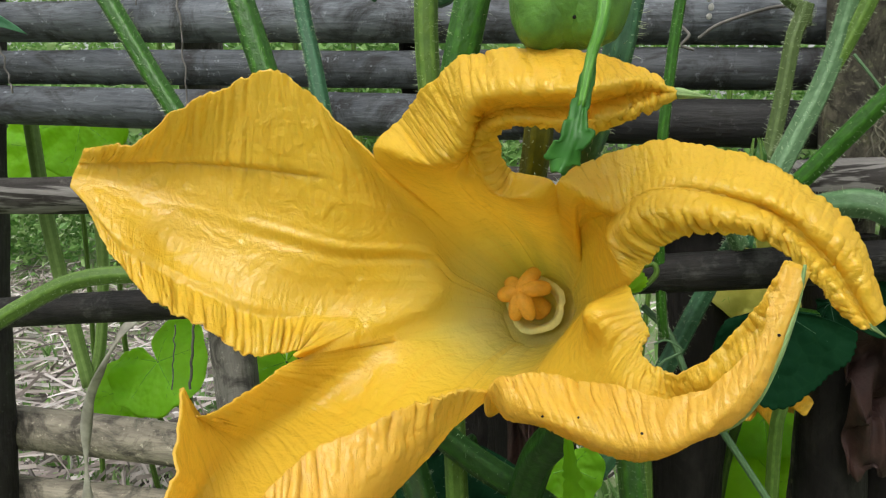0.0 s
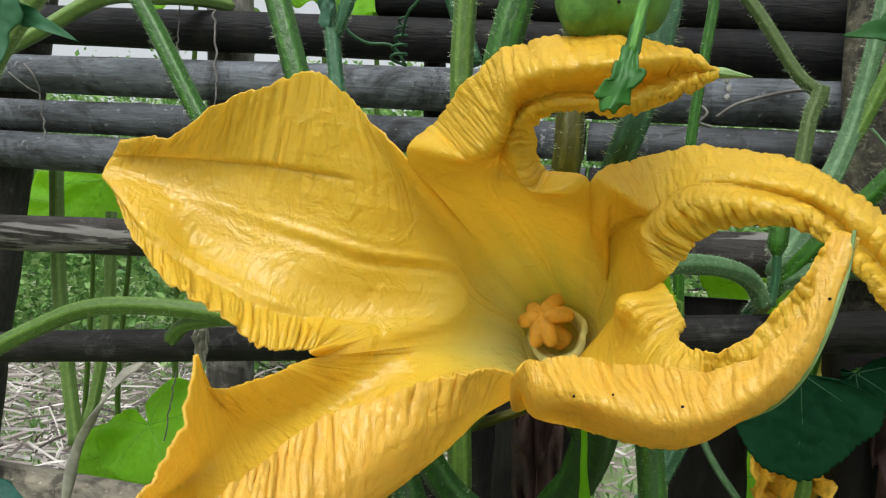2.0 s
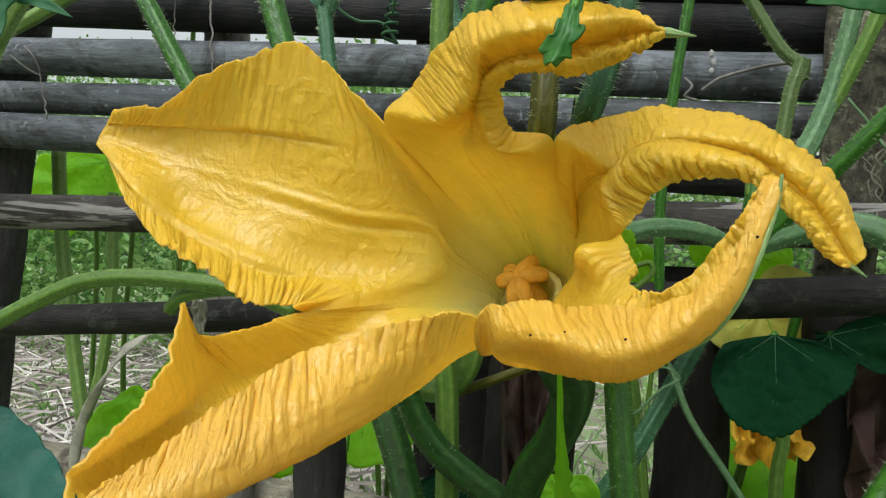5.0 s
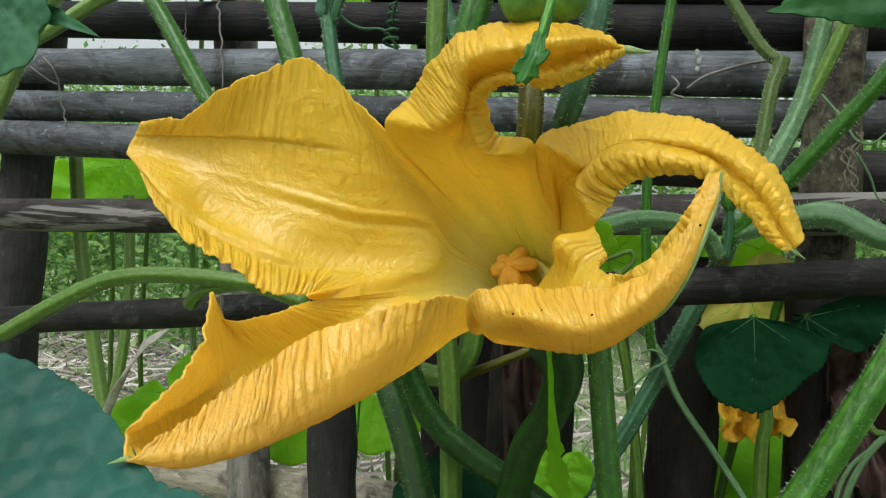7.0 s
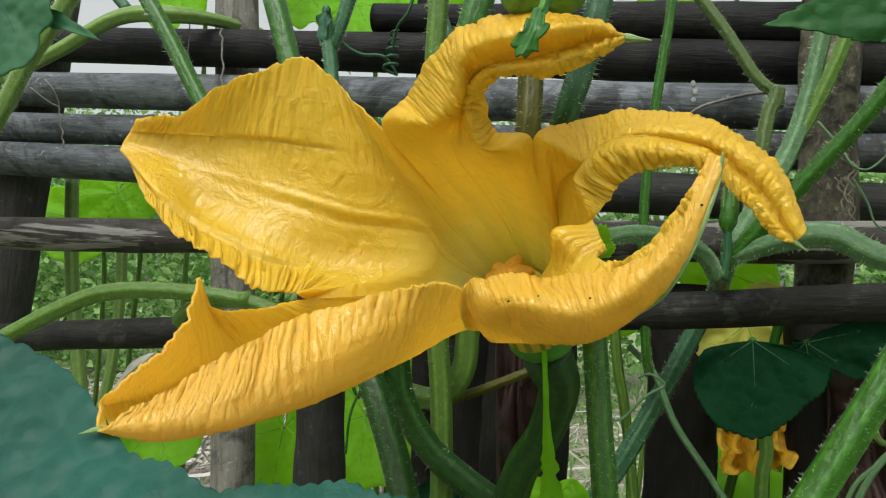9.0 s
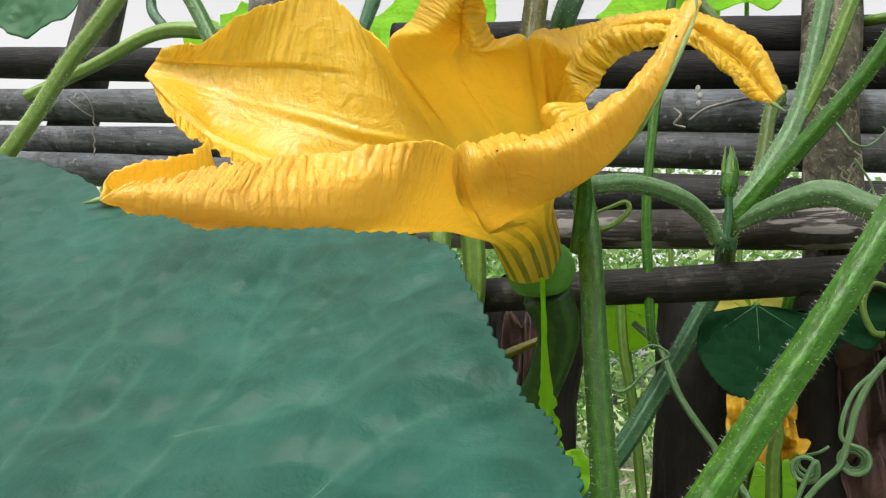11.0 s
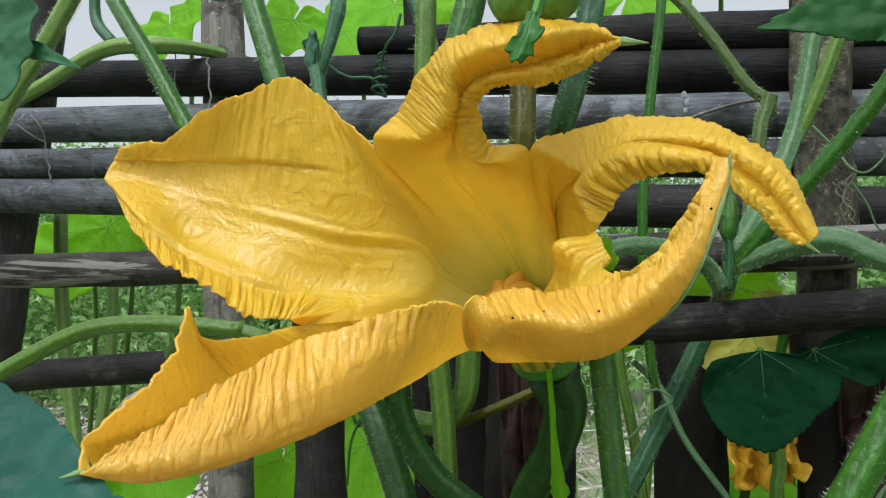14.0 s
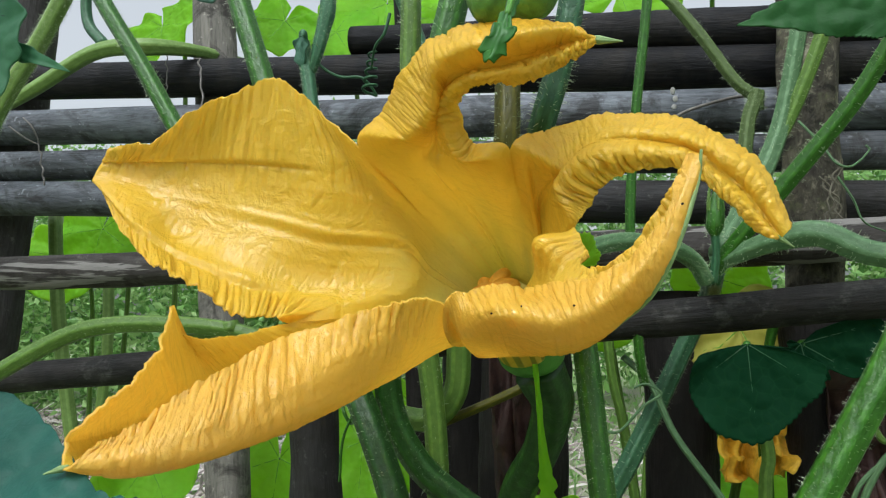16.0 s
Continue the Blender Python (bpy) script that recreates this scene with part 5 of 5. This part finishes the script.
stem([(-0.3590, 0.4300, 0.6930), (-0.3570, 0.4300, 0.6490), (-0.3360, 0.4250, 0.6230)], [0.0042], M_STEM_TEAL, hairy=0)
# right bottom
stem([(0.0460, 0.3600, 0.3740), (0.0590, 0.3550, 0.3600), (0.0690, 0.3500, 0.3350), (0.0860, 0.3450, 0.3090), (0.1140, 0.3400, 0.2640)], [0.0017], M_STEM_GREY, hairy=0)
stem([(0.1130, 0.3850, 0.2190), (0.1150, 0.3800, 0.2990), (0.1180, 0.3800, 0.3190), (0.1160, 0.3800, 0.3370)], [0.0035], M_STEM_LIGHT, hairy=0)
stem([(0.0380, 0.4000, 0.4020), (0.0400, 0.4000, 0.3630), (0.0450, 0.4000, 0.3310), (0.0500, 0.4000, 0.2740), (0.0510, 0.4000, 0.2090)], [0.0030], M_STEM_LIGHT, hairy=0)

# ---- leaves ----
# the large blue-green leaf before the camera
leaf((-0.0059, 0.0168, 0.3074), (-0.088, 0.804, 0.588), (0.038, -0.596, 0.802),
     [(-60, 0.03), (-10, 0.042), (20, 0.052), (45, 0.0588), (51, 0.0623), (57, 0.0661), (63, 0.0726), (69, 0.0790), (75, 0.0834), (81, 0.0852), (87, 0.0862), (93, 0.0854), (99, 0.0836), (102, 0.0842), (105, 0.0878), (111, 0.0945), (114, 0.1019), (117, 0.1147), (120, 0.1284), (123, 0.140), (127, 0.151), (150, 0.15), (180, 0.12), (220, 0.08), (255, 0.04)],
     M_LEAF_BIG, label="large blue-green squash leaf with pale veins", wave=0.0022, cup=0.0093, nu=220, nv=560, teeth=0.014, tooth_n=96, veins=0, vein_r=0.00045, groove=0.0007, seed=4, pucker=0.3, drawn=(0, 1, 3, 4),
     lines=[[(81.5, 0.0200), (81.0, 0.0326), (80.1, 0.0506), (78.3, 0.0606), (77.4, 0.0735)], [(82.7, 0.0308), (71.2, 0.0346), (63.0, 0.0404), (59.6, 0.0515), (57.2, 0.0623)], [(128.0, 0.0538), (124.2, 0.0607), (117.5, 0.0706), (112.5, 0.0814)], [(119.7, 0.0252), (114.2, 0.0339), (109.6, 0.0487), (104.4, 0.0603), (98.7, 0.0760)],
            [(43.1, 0.0295), (47.3, 0.0371), (48.0, 0.0440), (46.5, 0.0519), (43.9, 0.0567)], [(106.7, 0.0506), (109.3, 0.0667), (108.3, 0.0813)], [(80.1, 0.0506), (72.0, 0.0562), (67.3, 0.0696)], [(124.1, 0.0599), (118.2, 0.0591), (110.7, 0.0639), (108.3, 0.0716)], [(80.8, 0.0432), (86.1, 0.0541), (88.5, 0.0728)], [(63.0, 0.0404), (65.0, 0.0480), (64.1, 0.0589)], [(114.2, 0.0339), (102.0, 0.0335), (98.3, 0.0417)]])
# next two leaves: their shade is in the material's near-black green
leaf((0.1020, 0.3250, 0.3800), (0, 0, -1), (0, -1, 0), [(9, 0.0061), (11, 0.0214), (23, 0.0282), (37, 0.0336), (54, 0.0394), (71, 0.0433), (87, 0.0450), (104, 0.0403), (125, 0.0352), (138, 0.0361), (162, 0.0348), (173, 0.0081), (173, 0.0252)], M_LEAF_SHADED, label="dark green rounded squash leaf in shade", wave=0.003, cup=0.006, teeth=0.02, tooth_n=36, nv=260, veins=3, seed=5, vein_mat=M_VEIN_DARK, vein_r=0.00035, stalk=[(0.1040, 0.3350, 0.3770), (0.1200, 0.3700, 0.3690), (0.1410, 0.3900, 0.3620)], stalk_mat=M_STEM)
leaf((0.1300, 0.3450, 0.3790), (0, 0, -1), (0, -1, 0), [(-22, 0.0054), (56, 0.0072), (127, 0.0214), (131, 0.0106), (141, 0.0284), (170, 0.0345), (190, 0.0406), (203, 0.0336), (210, 0.0197), (220, 0.0078)], M_LEAF_SHADED, label="dark green squash leaf in shade", wave=0.004, cup=0.004, seed=6, vein_mat=M_VEIN_DARK, vein_r=0.0004, stalk=[(0.1350, 0.3550, 0.3780), (0.1460, 0.3850, 0.3740)], stalk_mat=M_STEM)
leaf((0.1470, 0.2350, 0.4990), (0, 0, -1), (0, -1, 0), [(-41, 0.0213), (-22, 0.0292), (-13, 0.0359), (-7, 0.0423), (-2, 0.0480), (2, 0.0530), (5, 0.0432), (9, 0.0365), (15, 0.0301), (27, 0.0201), (54, 0.0136), (86, 0.0140), (125, 0.0158), (192, 0.0143), (263, 0.0171)], M_LEAF_DEEP, label="dark green serrated squash leaf overhead", wave=0.0015, cup=0.002, seed=7, soft=1, nv=460, nu=30, teeth=0.05, tooth_n=44, veins=0, stalk=[(0.1560, 0.2500, 0.5060), (0.1790, 0.3000, 0.5160), (0.2200, 0.4000, 0.5670), (0.1900, 0.4300, 0.5780)])
leaf((-0.2260, 0.2050, 0.5260), (0, 0, -1), (0, -1, 0), [(-87, 0.0273), (-24, 0.0355), (19, 0.0358), (63, 0.0378), (93, 0.043), (115, 0.043), (131, 0.0433), (142, 0.0361), (155, 0.0402), (169, 0.0345), (184, 0.0352), (201, 0.0292), (221, 0.0239)], M_LEAF_ABOVE, label="blue-green squash leaf with a pointed lobe", wave=0.003, cup=0.004, seed=8, vein_r=0.0004, soft=1, teeth=0.03, tooth_n=70, stalk=[(-0.2590, 0.2200, 0.5390), (-0.3630, 0.2700, 0.5820), (-0.4980, 0.3300, 0.6030)])
leaf((-0.1650, 0.3000, 0.6050), (0, 0, -1), (0, -1, 0), [(-90, 0.0270), (-36, 0.0372), (18, 0.0231), (52, 0.0278), (70, 0.0288), (92, 0.0300), (108, 0.0316), (121, 0.0256), (160, 0.0202), (209, 0.0264)], M_LEAF_FRONT, label="blue-green squash leaf seen from below", wave=0.003, seed=41, vein_r=0.0004, stalk=[(-0.1710, 0.3200, 0.6270), (-0.1710, 0.3400, 0.6240), (-0.2000, 0.4000, 0.6100)])
leaf((-0.2030, 0.2070, 0.5150), (0, 0, -1), (0, -1, 0), [(-0, 0.0030), (76, 0.0041), (130, 0.0078), (148, 0.0153), (154, 0.0277), (155, 0.0385), (159, 0.0279), (166, 0.0165), (188, 0.0071), (236, 0.0036)], M_LEAF_ABOVE, name="leaf_lobe", label="pointed pale green leaf lobe", wave=0.0015, seed=9, veins=0, soft=1, teeth=0.02, stalk=[(-0.2100, 0.2100, 0.5160), (-0.2250, 0.2100, 0.5230)])
# leaves behind the fence, part of their backlight put into the base green
ROUND = [(-80, 0.35), (-50, 0.75), (-10, 0.95), (30, 0.9), (60, 1.0), (90, 0.97), (120, 1.02), (150, 0.9), (190, 0.95), (230, 0.75), (260, 0.35)]


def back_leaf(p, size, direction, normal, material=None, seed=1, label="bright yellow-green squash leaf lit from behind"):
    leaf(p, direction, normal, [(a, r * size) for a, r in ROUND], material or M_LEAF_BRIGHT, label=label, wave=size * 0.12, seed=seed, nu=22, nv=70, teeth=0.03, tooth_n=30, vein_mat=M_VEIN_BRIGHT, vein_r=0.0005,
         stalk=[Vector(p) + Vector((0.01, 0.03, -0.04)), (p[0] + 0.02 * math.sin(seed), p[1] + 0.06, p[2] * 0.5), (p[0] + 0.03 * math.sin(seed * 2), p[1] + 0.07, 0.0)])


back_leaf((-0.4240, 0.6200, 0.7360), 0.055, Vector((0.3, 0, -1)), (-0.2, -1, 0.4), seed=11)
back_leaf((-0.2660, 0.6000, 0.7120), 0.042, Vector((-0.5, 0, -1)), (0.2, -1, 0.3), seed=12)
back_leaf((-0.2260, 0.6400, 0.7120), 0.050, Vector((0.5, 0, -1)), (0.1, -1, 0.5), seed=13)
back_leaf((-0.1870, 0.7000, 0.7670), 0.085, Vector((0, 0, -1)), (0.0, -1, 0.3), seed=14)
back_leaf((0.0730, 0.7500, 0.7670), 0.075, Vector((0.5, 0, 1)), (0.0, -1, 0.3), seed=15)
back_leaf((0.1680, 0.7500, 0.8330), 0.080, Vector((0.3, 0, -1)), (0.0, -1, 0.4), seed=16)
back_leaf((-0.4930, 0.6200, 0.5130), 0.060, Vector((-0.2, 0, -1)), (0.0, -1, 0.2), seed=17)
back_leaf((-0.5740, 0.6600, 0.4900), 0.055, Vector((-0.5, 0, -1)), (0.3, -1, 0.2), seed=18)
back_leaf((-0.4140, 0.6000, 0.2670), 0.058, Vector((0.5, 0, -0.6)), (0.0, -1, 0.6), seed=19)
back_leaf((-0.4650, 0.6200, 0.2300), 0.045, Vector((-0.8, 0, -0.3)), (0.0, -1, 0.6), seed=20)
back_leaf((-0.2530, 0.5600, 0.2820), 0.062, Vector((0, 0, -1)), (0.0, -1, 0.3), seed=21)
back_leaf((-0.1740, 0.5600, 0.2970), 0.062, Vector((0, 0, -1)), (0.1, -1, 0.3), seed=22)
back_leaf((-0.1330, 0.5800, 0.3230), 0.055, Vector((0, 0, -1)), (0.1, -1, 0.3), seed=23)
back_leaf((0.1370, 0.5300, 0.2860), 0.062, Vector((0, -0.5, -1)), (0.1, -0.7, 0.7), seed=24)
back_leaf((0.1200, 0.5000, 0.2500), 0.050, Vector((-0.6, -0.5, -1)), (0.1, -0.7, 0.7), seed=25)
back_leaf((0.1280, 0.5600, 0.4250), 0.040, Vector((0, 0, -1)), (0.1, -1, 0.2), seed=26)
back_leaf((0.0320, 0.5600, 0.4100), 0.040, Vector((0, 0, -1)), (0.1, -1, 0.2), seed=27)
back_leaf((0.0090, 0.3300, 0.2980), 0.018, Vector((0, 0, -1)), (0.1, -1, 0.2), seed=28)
back_leaf((0.1140, 0.4100, 0.3870), 0.036, Vector((0.4, 0, -1)), (0.1, -1, 0.2), M_LEAF_YELLOW, 29, "yellowing squash leaf with dark spots")
# leaf low in front, in the same shade-darkened green
leaf((-0.0440, 0.3400, 0.3050), Vector((0.02, -0.35, -1)), (0.0, -0.9, 0.5), [(18, 0.008), (32, 0.044), (55, 0.056), (90, 0.062), (125, 0.056), (148, 0.044), (162, 0.008)], M_LEAF_SHADED, label="dark green squash leaf below the flower", wave=0.004, seed=31, vein_mat=M_VEIN_DARK, veins=3, vein_r=0.0003, teeth=0.03, tooth_n=70, stalk=[(-0.0430, 0.3480, 0.3000), (-0.0400, 0.3600, 0.2500), (-0.0380, 0.3700, 0.0)], stalk_mat=M_STEM_DARK)

# ---- tendrils, buds and withered bits ----
def coil(start, axis, turns, r0, r1, pitch_m, n=None, lead=()):
    ax = Vector(axis).normalized()
    x = ax.orthogonal().normalized()
    y = ax.cross(x)
    out = [Vector(q) for q in lead]
    n = n or int(turns * 9)
    for k in range(n + 1):
        f = k / n
        a = 2 * math.pi * turns * f
        r = r0 + (r1 - r0) * f
        out.append(Vector(start) + ax * pitch_m * turns * f + r * (x * math.cos(a) + y * math.sin(a)))
    return out


def tendril(points, r=0.0008, material=None, label="thin curling green squash tendril"):
    th = thing("tendril", points[0], label, "tendril", "tendrils")
    local(th, part("curl", tube_bm(points, [r, r * 0.9, r * 0.6], sides=8, n=8 * len(points)), material or M_STEM_LIGHT, th))


tendril([(-0.1480, 0.4000, 0.5890), (-0.1430, 0.4000, 0.5740), (-0.1310, 0.4050, 0.5660), (-0.1160, 0.4100, 0.5650)] + coil((-0.1110, 0.4100, 0.5540), (0.1, 0, 1), 5, 0.005, 0.0025, 0.006), 0.0011, M_STEM_TEAL)
tendril([(0.0280, 0.2500, 0.3990), (0.0370, 0.2500, 0.4010), (0.0440, 0.2500, 0.4070), (0.0430, 0.2500, 0.4110), (0.0370, 0.2500, 0.4090), (0.0290, 0.2500, 0.4060)], 0.0012)
tendril([(0.1160, 0.2000, 0.3550), (0.1130, 0.2000, 0.3560), (0.1110, 0.2000, 0.3630), (0.1130, 0.2000, 0.3690), (0.1160, 0.2000, 0.3700), (0.1210, 0.2000, 0.3670)], 0.0010)
tendril([(0.1420, 0.2250, 0.3600), (0.1290, 0.2200, 0.3540), (0.1210, 0.2200, 0.3470), (0.1120, 0.2200, 0.3380), (0.1080, 0.2200, 0.3250)] + coil((0.1110, 0.2200, 0.3180), (0.25, 1, -0.1), 2.6, 0.0045, 0.002, 0.003), 0.0008, M_STEM_GREY)
tendril([(0.1450, 0.2250, 0.3650), (0.1340, 0.2200, 0.3590), (0.1270, 0.2200, 0.3530), (0.1190, 0.2200, 0.3450), (0.1130, 0.2200, 0.3340), (0.1100, 0.2200, 0.3240), (0.1070, 0.2200, 0.3160), (0.1010, 0.2200, 0.3100), (0.0920, 0.2200, 0.2990), (0.0820, 0.2200, 0.2870)], 0.0013, M_STEM_GREY)
tendril([(0.0950, 0.2300, 0.3010)] + coil((0.0990, 0.2300, 0.3130), (0.3, 1, 0.2), 2.8, 0.0042, 0.0022, 0.004) + [(0.1050, 0.2350, 0.3190), (0.1080, 0.2350, 0.3210)], 0.0008, M_STEM_GREY)
tendril([(0.1420, 0.3600, 0.4940), (0.1500, 0.3550, 0.4800), (0.1550, 0.3500, 0.4680), (0.1620, 0.3500, 0.4660), (0.1700, 0.3500, 0.4730), (0.1690, 0.3500, 0.4760)], 0.0007, M_STEM_GREY)
tendril([(0.1580, 0.3600, 0.4630), (0.1640, 0.3600, 0.4510), (0.1680, 0.3600, 0.4390), (0.1780, 0.3600, 0.4330)], 0.0006, M_STEM_GREY)
tendril(coil((-0.0820, 0.3000, 0.3540), (0.2, 0, 1), 4, 0.006, 0.004, 0.003) + [(-0.0890, 0.3000, 0.3420), (-0.0920, 0.3000, 0.3190)], 0.0011, M_STEM)
tendril(coil((-0.0910, 0.3050, 0.3500), (1, 0.2, 0.3), 3, 0.005, 0.004, 0.004), 0.0009, M_STEM)
tendril([(0.0340, 0.3400, 0.3380), (0.0420, 0.3400, 0.3380), (0.0540, 0.3400, 0.3500), (0.0630, 0.3400, 0.3560), (0.0560, 0.3400, 0.3610), (0.0500, 0.3400, 0.3590)], 0.0008, M_STEM_GREY)
tendril([(-0.0860, 0.3800, 0.5940), (-0.0900, 0.3800, 0.5810), (-0.0980, 0.3850, 0.5750), (-0.1060, 0.4000, 0.5660)], 0.0011, M_STEM_TEAL)

bud = thing("flower_bud", (0.0900, 0.3180, 0.4170), "small green pointed squash flower bud on a thin stalk", "bud")
local(bud, part("bud_stalk", tube_bm([(0.0880, 0.3180, 0.4090), (0.0900, 0.3160, 0.4220), (0.0900, 0.3150, 0.4330)], [0.0022, 0.0018, 0.002], sides=10), M_STEM_TEAL, bud))
local(bud, part("bud_cup", tube_bm([(0.0900, 0.3150, 0.4300), (0.0900, 0.3150, 0.4350), (0.0910, 0.3150, 0.4420), (0.0920, 0.3150, 0.4490), (0.0920, 0.3150, 0.4550)], [0.0015, 0.0040, 0.0038, 0.0026, 0.0004], sides=20, ridges=5, ridge=0.12), M_STEM, bud))
for k in range(5):
    a = 2 * math.pi * k / 5
    o = Vector((math.cos(a), math.sin(a), 0))
    c = Vector((0.0910, 0.3150, 0.4420))
    local(bud, part("sepal", tube_bm([c + o * 0.0036, c + o * 0.0032 + Vector((0, 0, 0.006)), c + o * 0.0018 + Vector((0, 0, 0.014))], [0.0009, 0.0007, 0.0002], sides=6), M_STEM_LIGHT, bud))
local(bud, tagged(part("hairs", hairs_bm([(0.0900, 0.3150, 0.4300), (0.0910, 0.3150, 0.4520)], [0.004, 0.002], 9000, 0.002, 77), M_HAIR, bud, smooth=False), kind="stuff"))

M_WILT = plain("wilted_petal", (0.80, 0.45, 0.035), 0.6, 0.35, 120, 0.8)
M_DRY = plain("dry_leaf", (0.030, 0.012, 0.009), 0.7, 0.6, 90, 0.8)
M_DRY_DIM = plain("dry_shred", (0.13, 0.12, 0.085), 0.8, 0.4, 60, 0.6)
M_DRY_PALE = plain("dry_strip", (0.28, 0.27, 0.22), 0.75, 0.4, 60, 0.6)


def crumple(name, at, size, material, label, category, seed):
    """A crumpled hanging bit of withered plant."""
    th = thing(name, at, label, category)
    n, m = 26, 26
    g = np.zeros((n, m, 3))
    for i in range(n):
        for j in range(m):
            x, z = (j / (m - 1) - 0.5) * size[0], -i / (n - 1) * size[1]
            q = (x / size[0] * 4, z / size[1] * 4, seed)
            w = 1 - 0.35 * abs(i / (n - 1) - 0.5)
            g[i, j] = (at[0] + x * w + 0.12 * size[0] * noise.noise(q), at[1] + 0.55 * size[0] * noise.noise((q[0] * 1.3, q[1], seed + 5)), at[2] + z + 0.18 * size[1] * noise.noise((q[0], q[1] * 1.5, seed + 9)))
    local(th, part("midrib", tube_bm([tuple(g[q, m // 2]) for q in range(0, n, 5)], [size[0] * 0.035, size[0] * 0.015], sides=6), material, th))
    solid(local(th, part("petals" if "flower" in name else "blade", sheet(g), material, th)), 0.0006)
    return th


wl = crumple("withered_flower", (0.1140, 0.4000, 0.3390), (0.040, 0.036), M_WILT, "withered orange squash flower hanging in the shade", "flower", 3)
local(wl, part("stalk", tube_bm([(0.1220, 0.4050, 0.3370), (0.1230, 0.4000, 0.3520), (0.1260, 0.3950, 0.3770), (0.1300, 0.3900, 0.3950)], [0.002, 0.003], sides=8), M_STEM, wl))
stem([(0.1180, 0.4100, 0.2090), (0.1200, 0.4000, 0.2950), (0.1190, 0.3950, 0.3190), (0.1190, 0.3850, 0.3450)], [0.0032], M_STEM, hairy=0)
d1 = crumple("dry_leaf", (0.1640, 0.3750, 0.3820), (0.035, 0.10), M_DRY, "dark red dried leaf hanging on the fence", "leaf", 6)
d2 = crumple("dry_leaf", (-0.0180, 0.3950, 0.3810), (0.030, 0.12), M_DRY, "dark red dried leaf hanging on the fence", "leaf", 8)
strip = thing("dry_strip", (-0.2960, 0.4200, 0.3530), "pale dried leaf strip hanging over the rails", "leaf")
sl = spline([(-0.2940, 0.4200, 0.3550), (-0.3040, 0.4100, 0.3430), (-0.3170, 0.4000, 0.3170), (-0.3460, 0.4200, 0.2850), (-0.3560, 0.4250, 0.2480), (-0.3640, 0.4300, 0.2000)], 40)
sg2 = np.zeros((40, 5, 3))
for i in range(40):
    w = 0.0042 + 0.0018 * math.sin(i * 0.35)
    for k in range(5):
        o = k / 2 - 1
        sg2[i, k] = sl[i] + np.array((o * w, 0.002 * math.sin(i * 0.5) * o + 0.0012 * o * o, 0.001 * o))
solid(local(strip, part("blade", sheet(sg2), M_DRY_PALE, strip)), 0.0006)
leaf((0.0300, 0.2000, 0.4090), Vector((0.25, 0, 1)), (0.2, -1.0, 0.2), [(20, 0.006), (50, 0.009), (75, 0.011), (90, 0.012), (110, 0.010), (140, 0.009), (170, 0.006)], M_LEAF_BRIGHT, label="small bright green toothed leaf behind the petals", wave=0.002, seed=33, nu=16, nv=80, teeth=0.10, tooth_n=26, veins=1, vein_mat=M_VEIN_BRIGHT, stalk=[(0.0290, 0.2150, 0.4030), (0.0260, 0.2300, 0.3870)], stalk_mat=M_STEM)

crumple("dry_strip", (-0.1960, 0.3350, 0.3900), (0.009, 0.022), M_DRY_PALE, "grey dried shred of stem wrapped on the vine", "shred", 12)


def dry_tendril(a, b, seed, turns=5):
    """Two dead tendril strands wound round each other."""
    th = thing("dry_tendril", a, "pale dried tendril twisted round the mossy post", "tendril", "tendrils")
    a, b = Vector(a), Vector(b)
    for ph in (0.0, math.pi):
        pts = []
        for k in range(41):
            f = k / 40
            w = 2 * math.pi * turns * f + ph
            pts.append(a.lerp(b, f) + Vector((math.cos(w) * 0.0016 + 0.004 * noise.noise((f * 4, seed, 0)), math.sin(w) * 0.0012, 0)))
        local(th, part("strand", tube_bm(pts, [0.0006, 0.0004], sides=6, n=90), M_DRY_DIM, th))


dry_tendril((0.1620, 0.3980, 0.4710), (0.1730, 0.3920, 0.4310), 2, 3)
dry_tendril((0.1710, 0.3980, 0.4800), (0.1620, 0.3940, 0.4460), 5, 2)
for x, y in ((0.0045, 0.002), (-0.0062, -0.001), (0.0075, -0.003), (-0.0035, -0.0065), (0.002, -0.0075), (-0.0082, 0.003), (0.0012, 0.0045)):
    c = Vector((0.0180, 0.1550, 0.4850))
    d = Vector((x, -math.sqrt(max(0.0, 0.0118 ** 2 - x * x * 0.9 - y * y * 0.6)), y)) * 1.02
    blob(c + d, (1, 0, 0.2), 0.0008, 0.0004, M_POST_BLACK, "speck", fruit, "dark speck", 2)
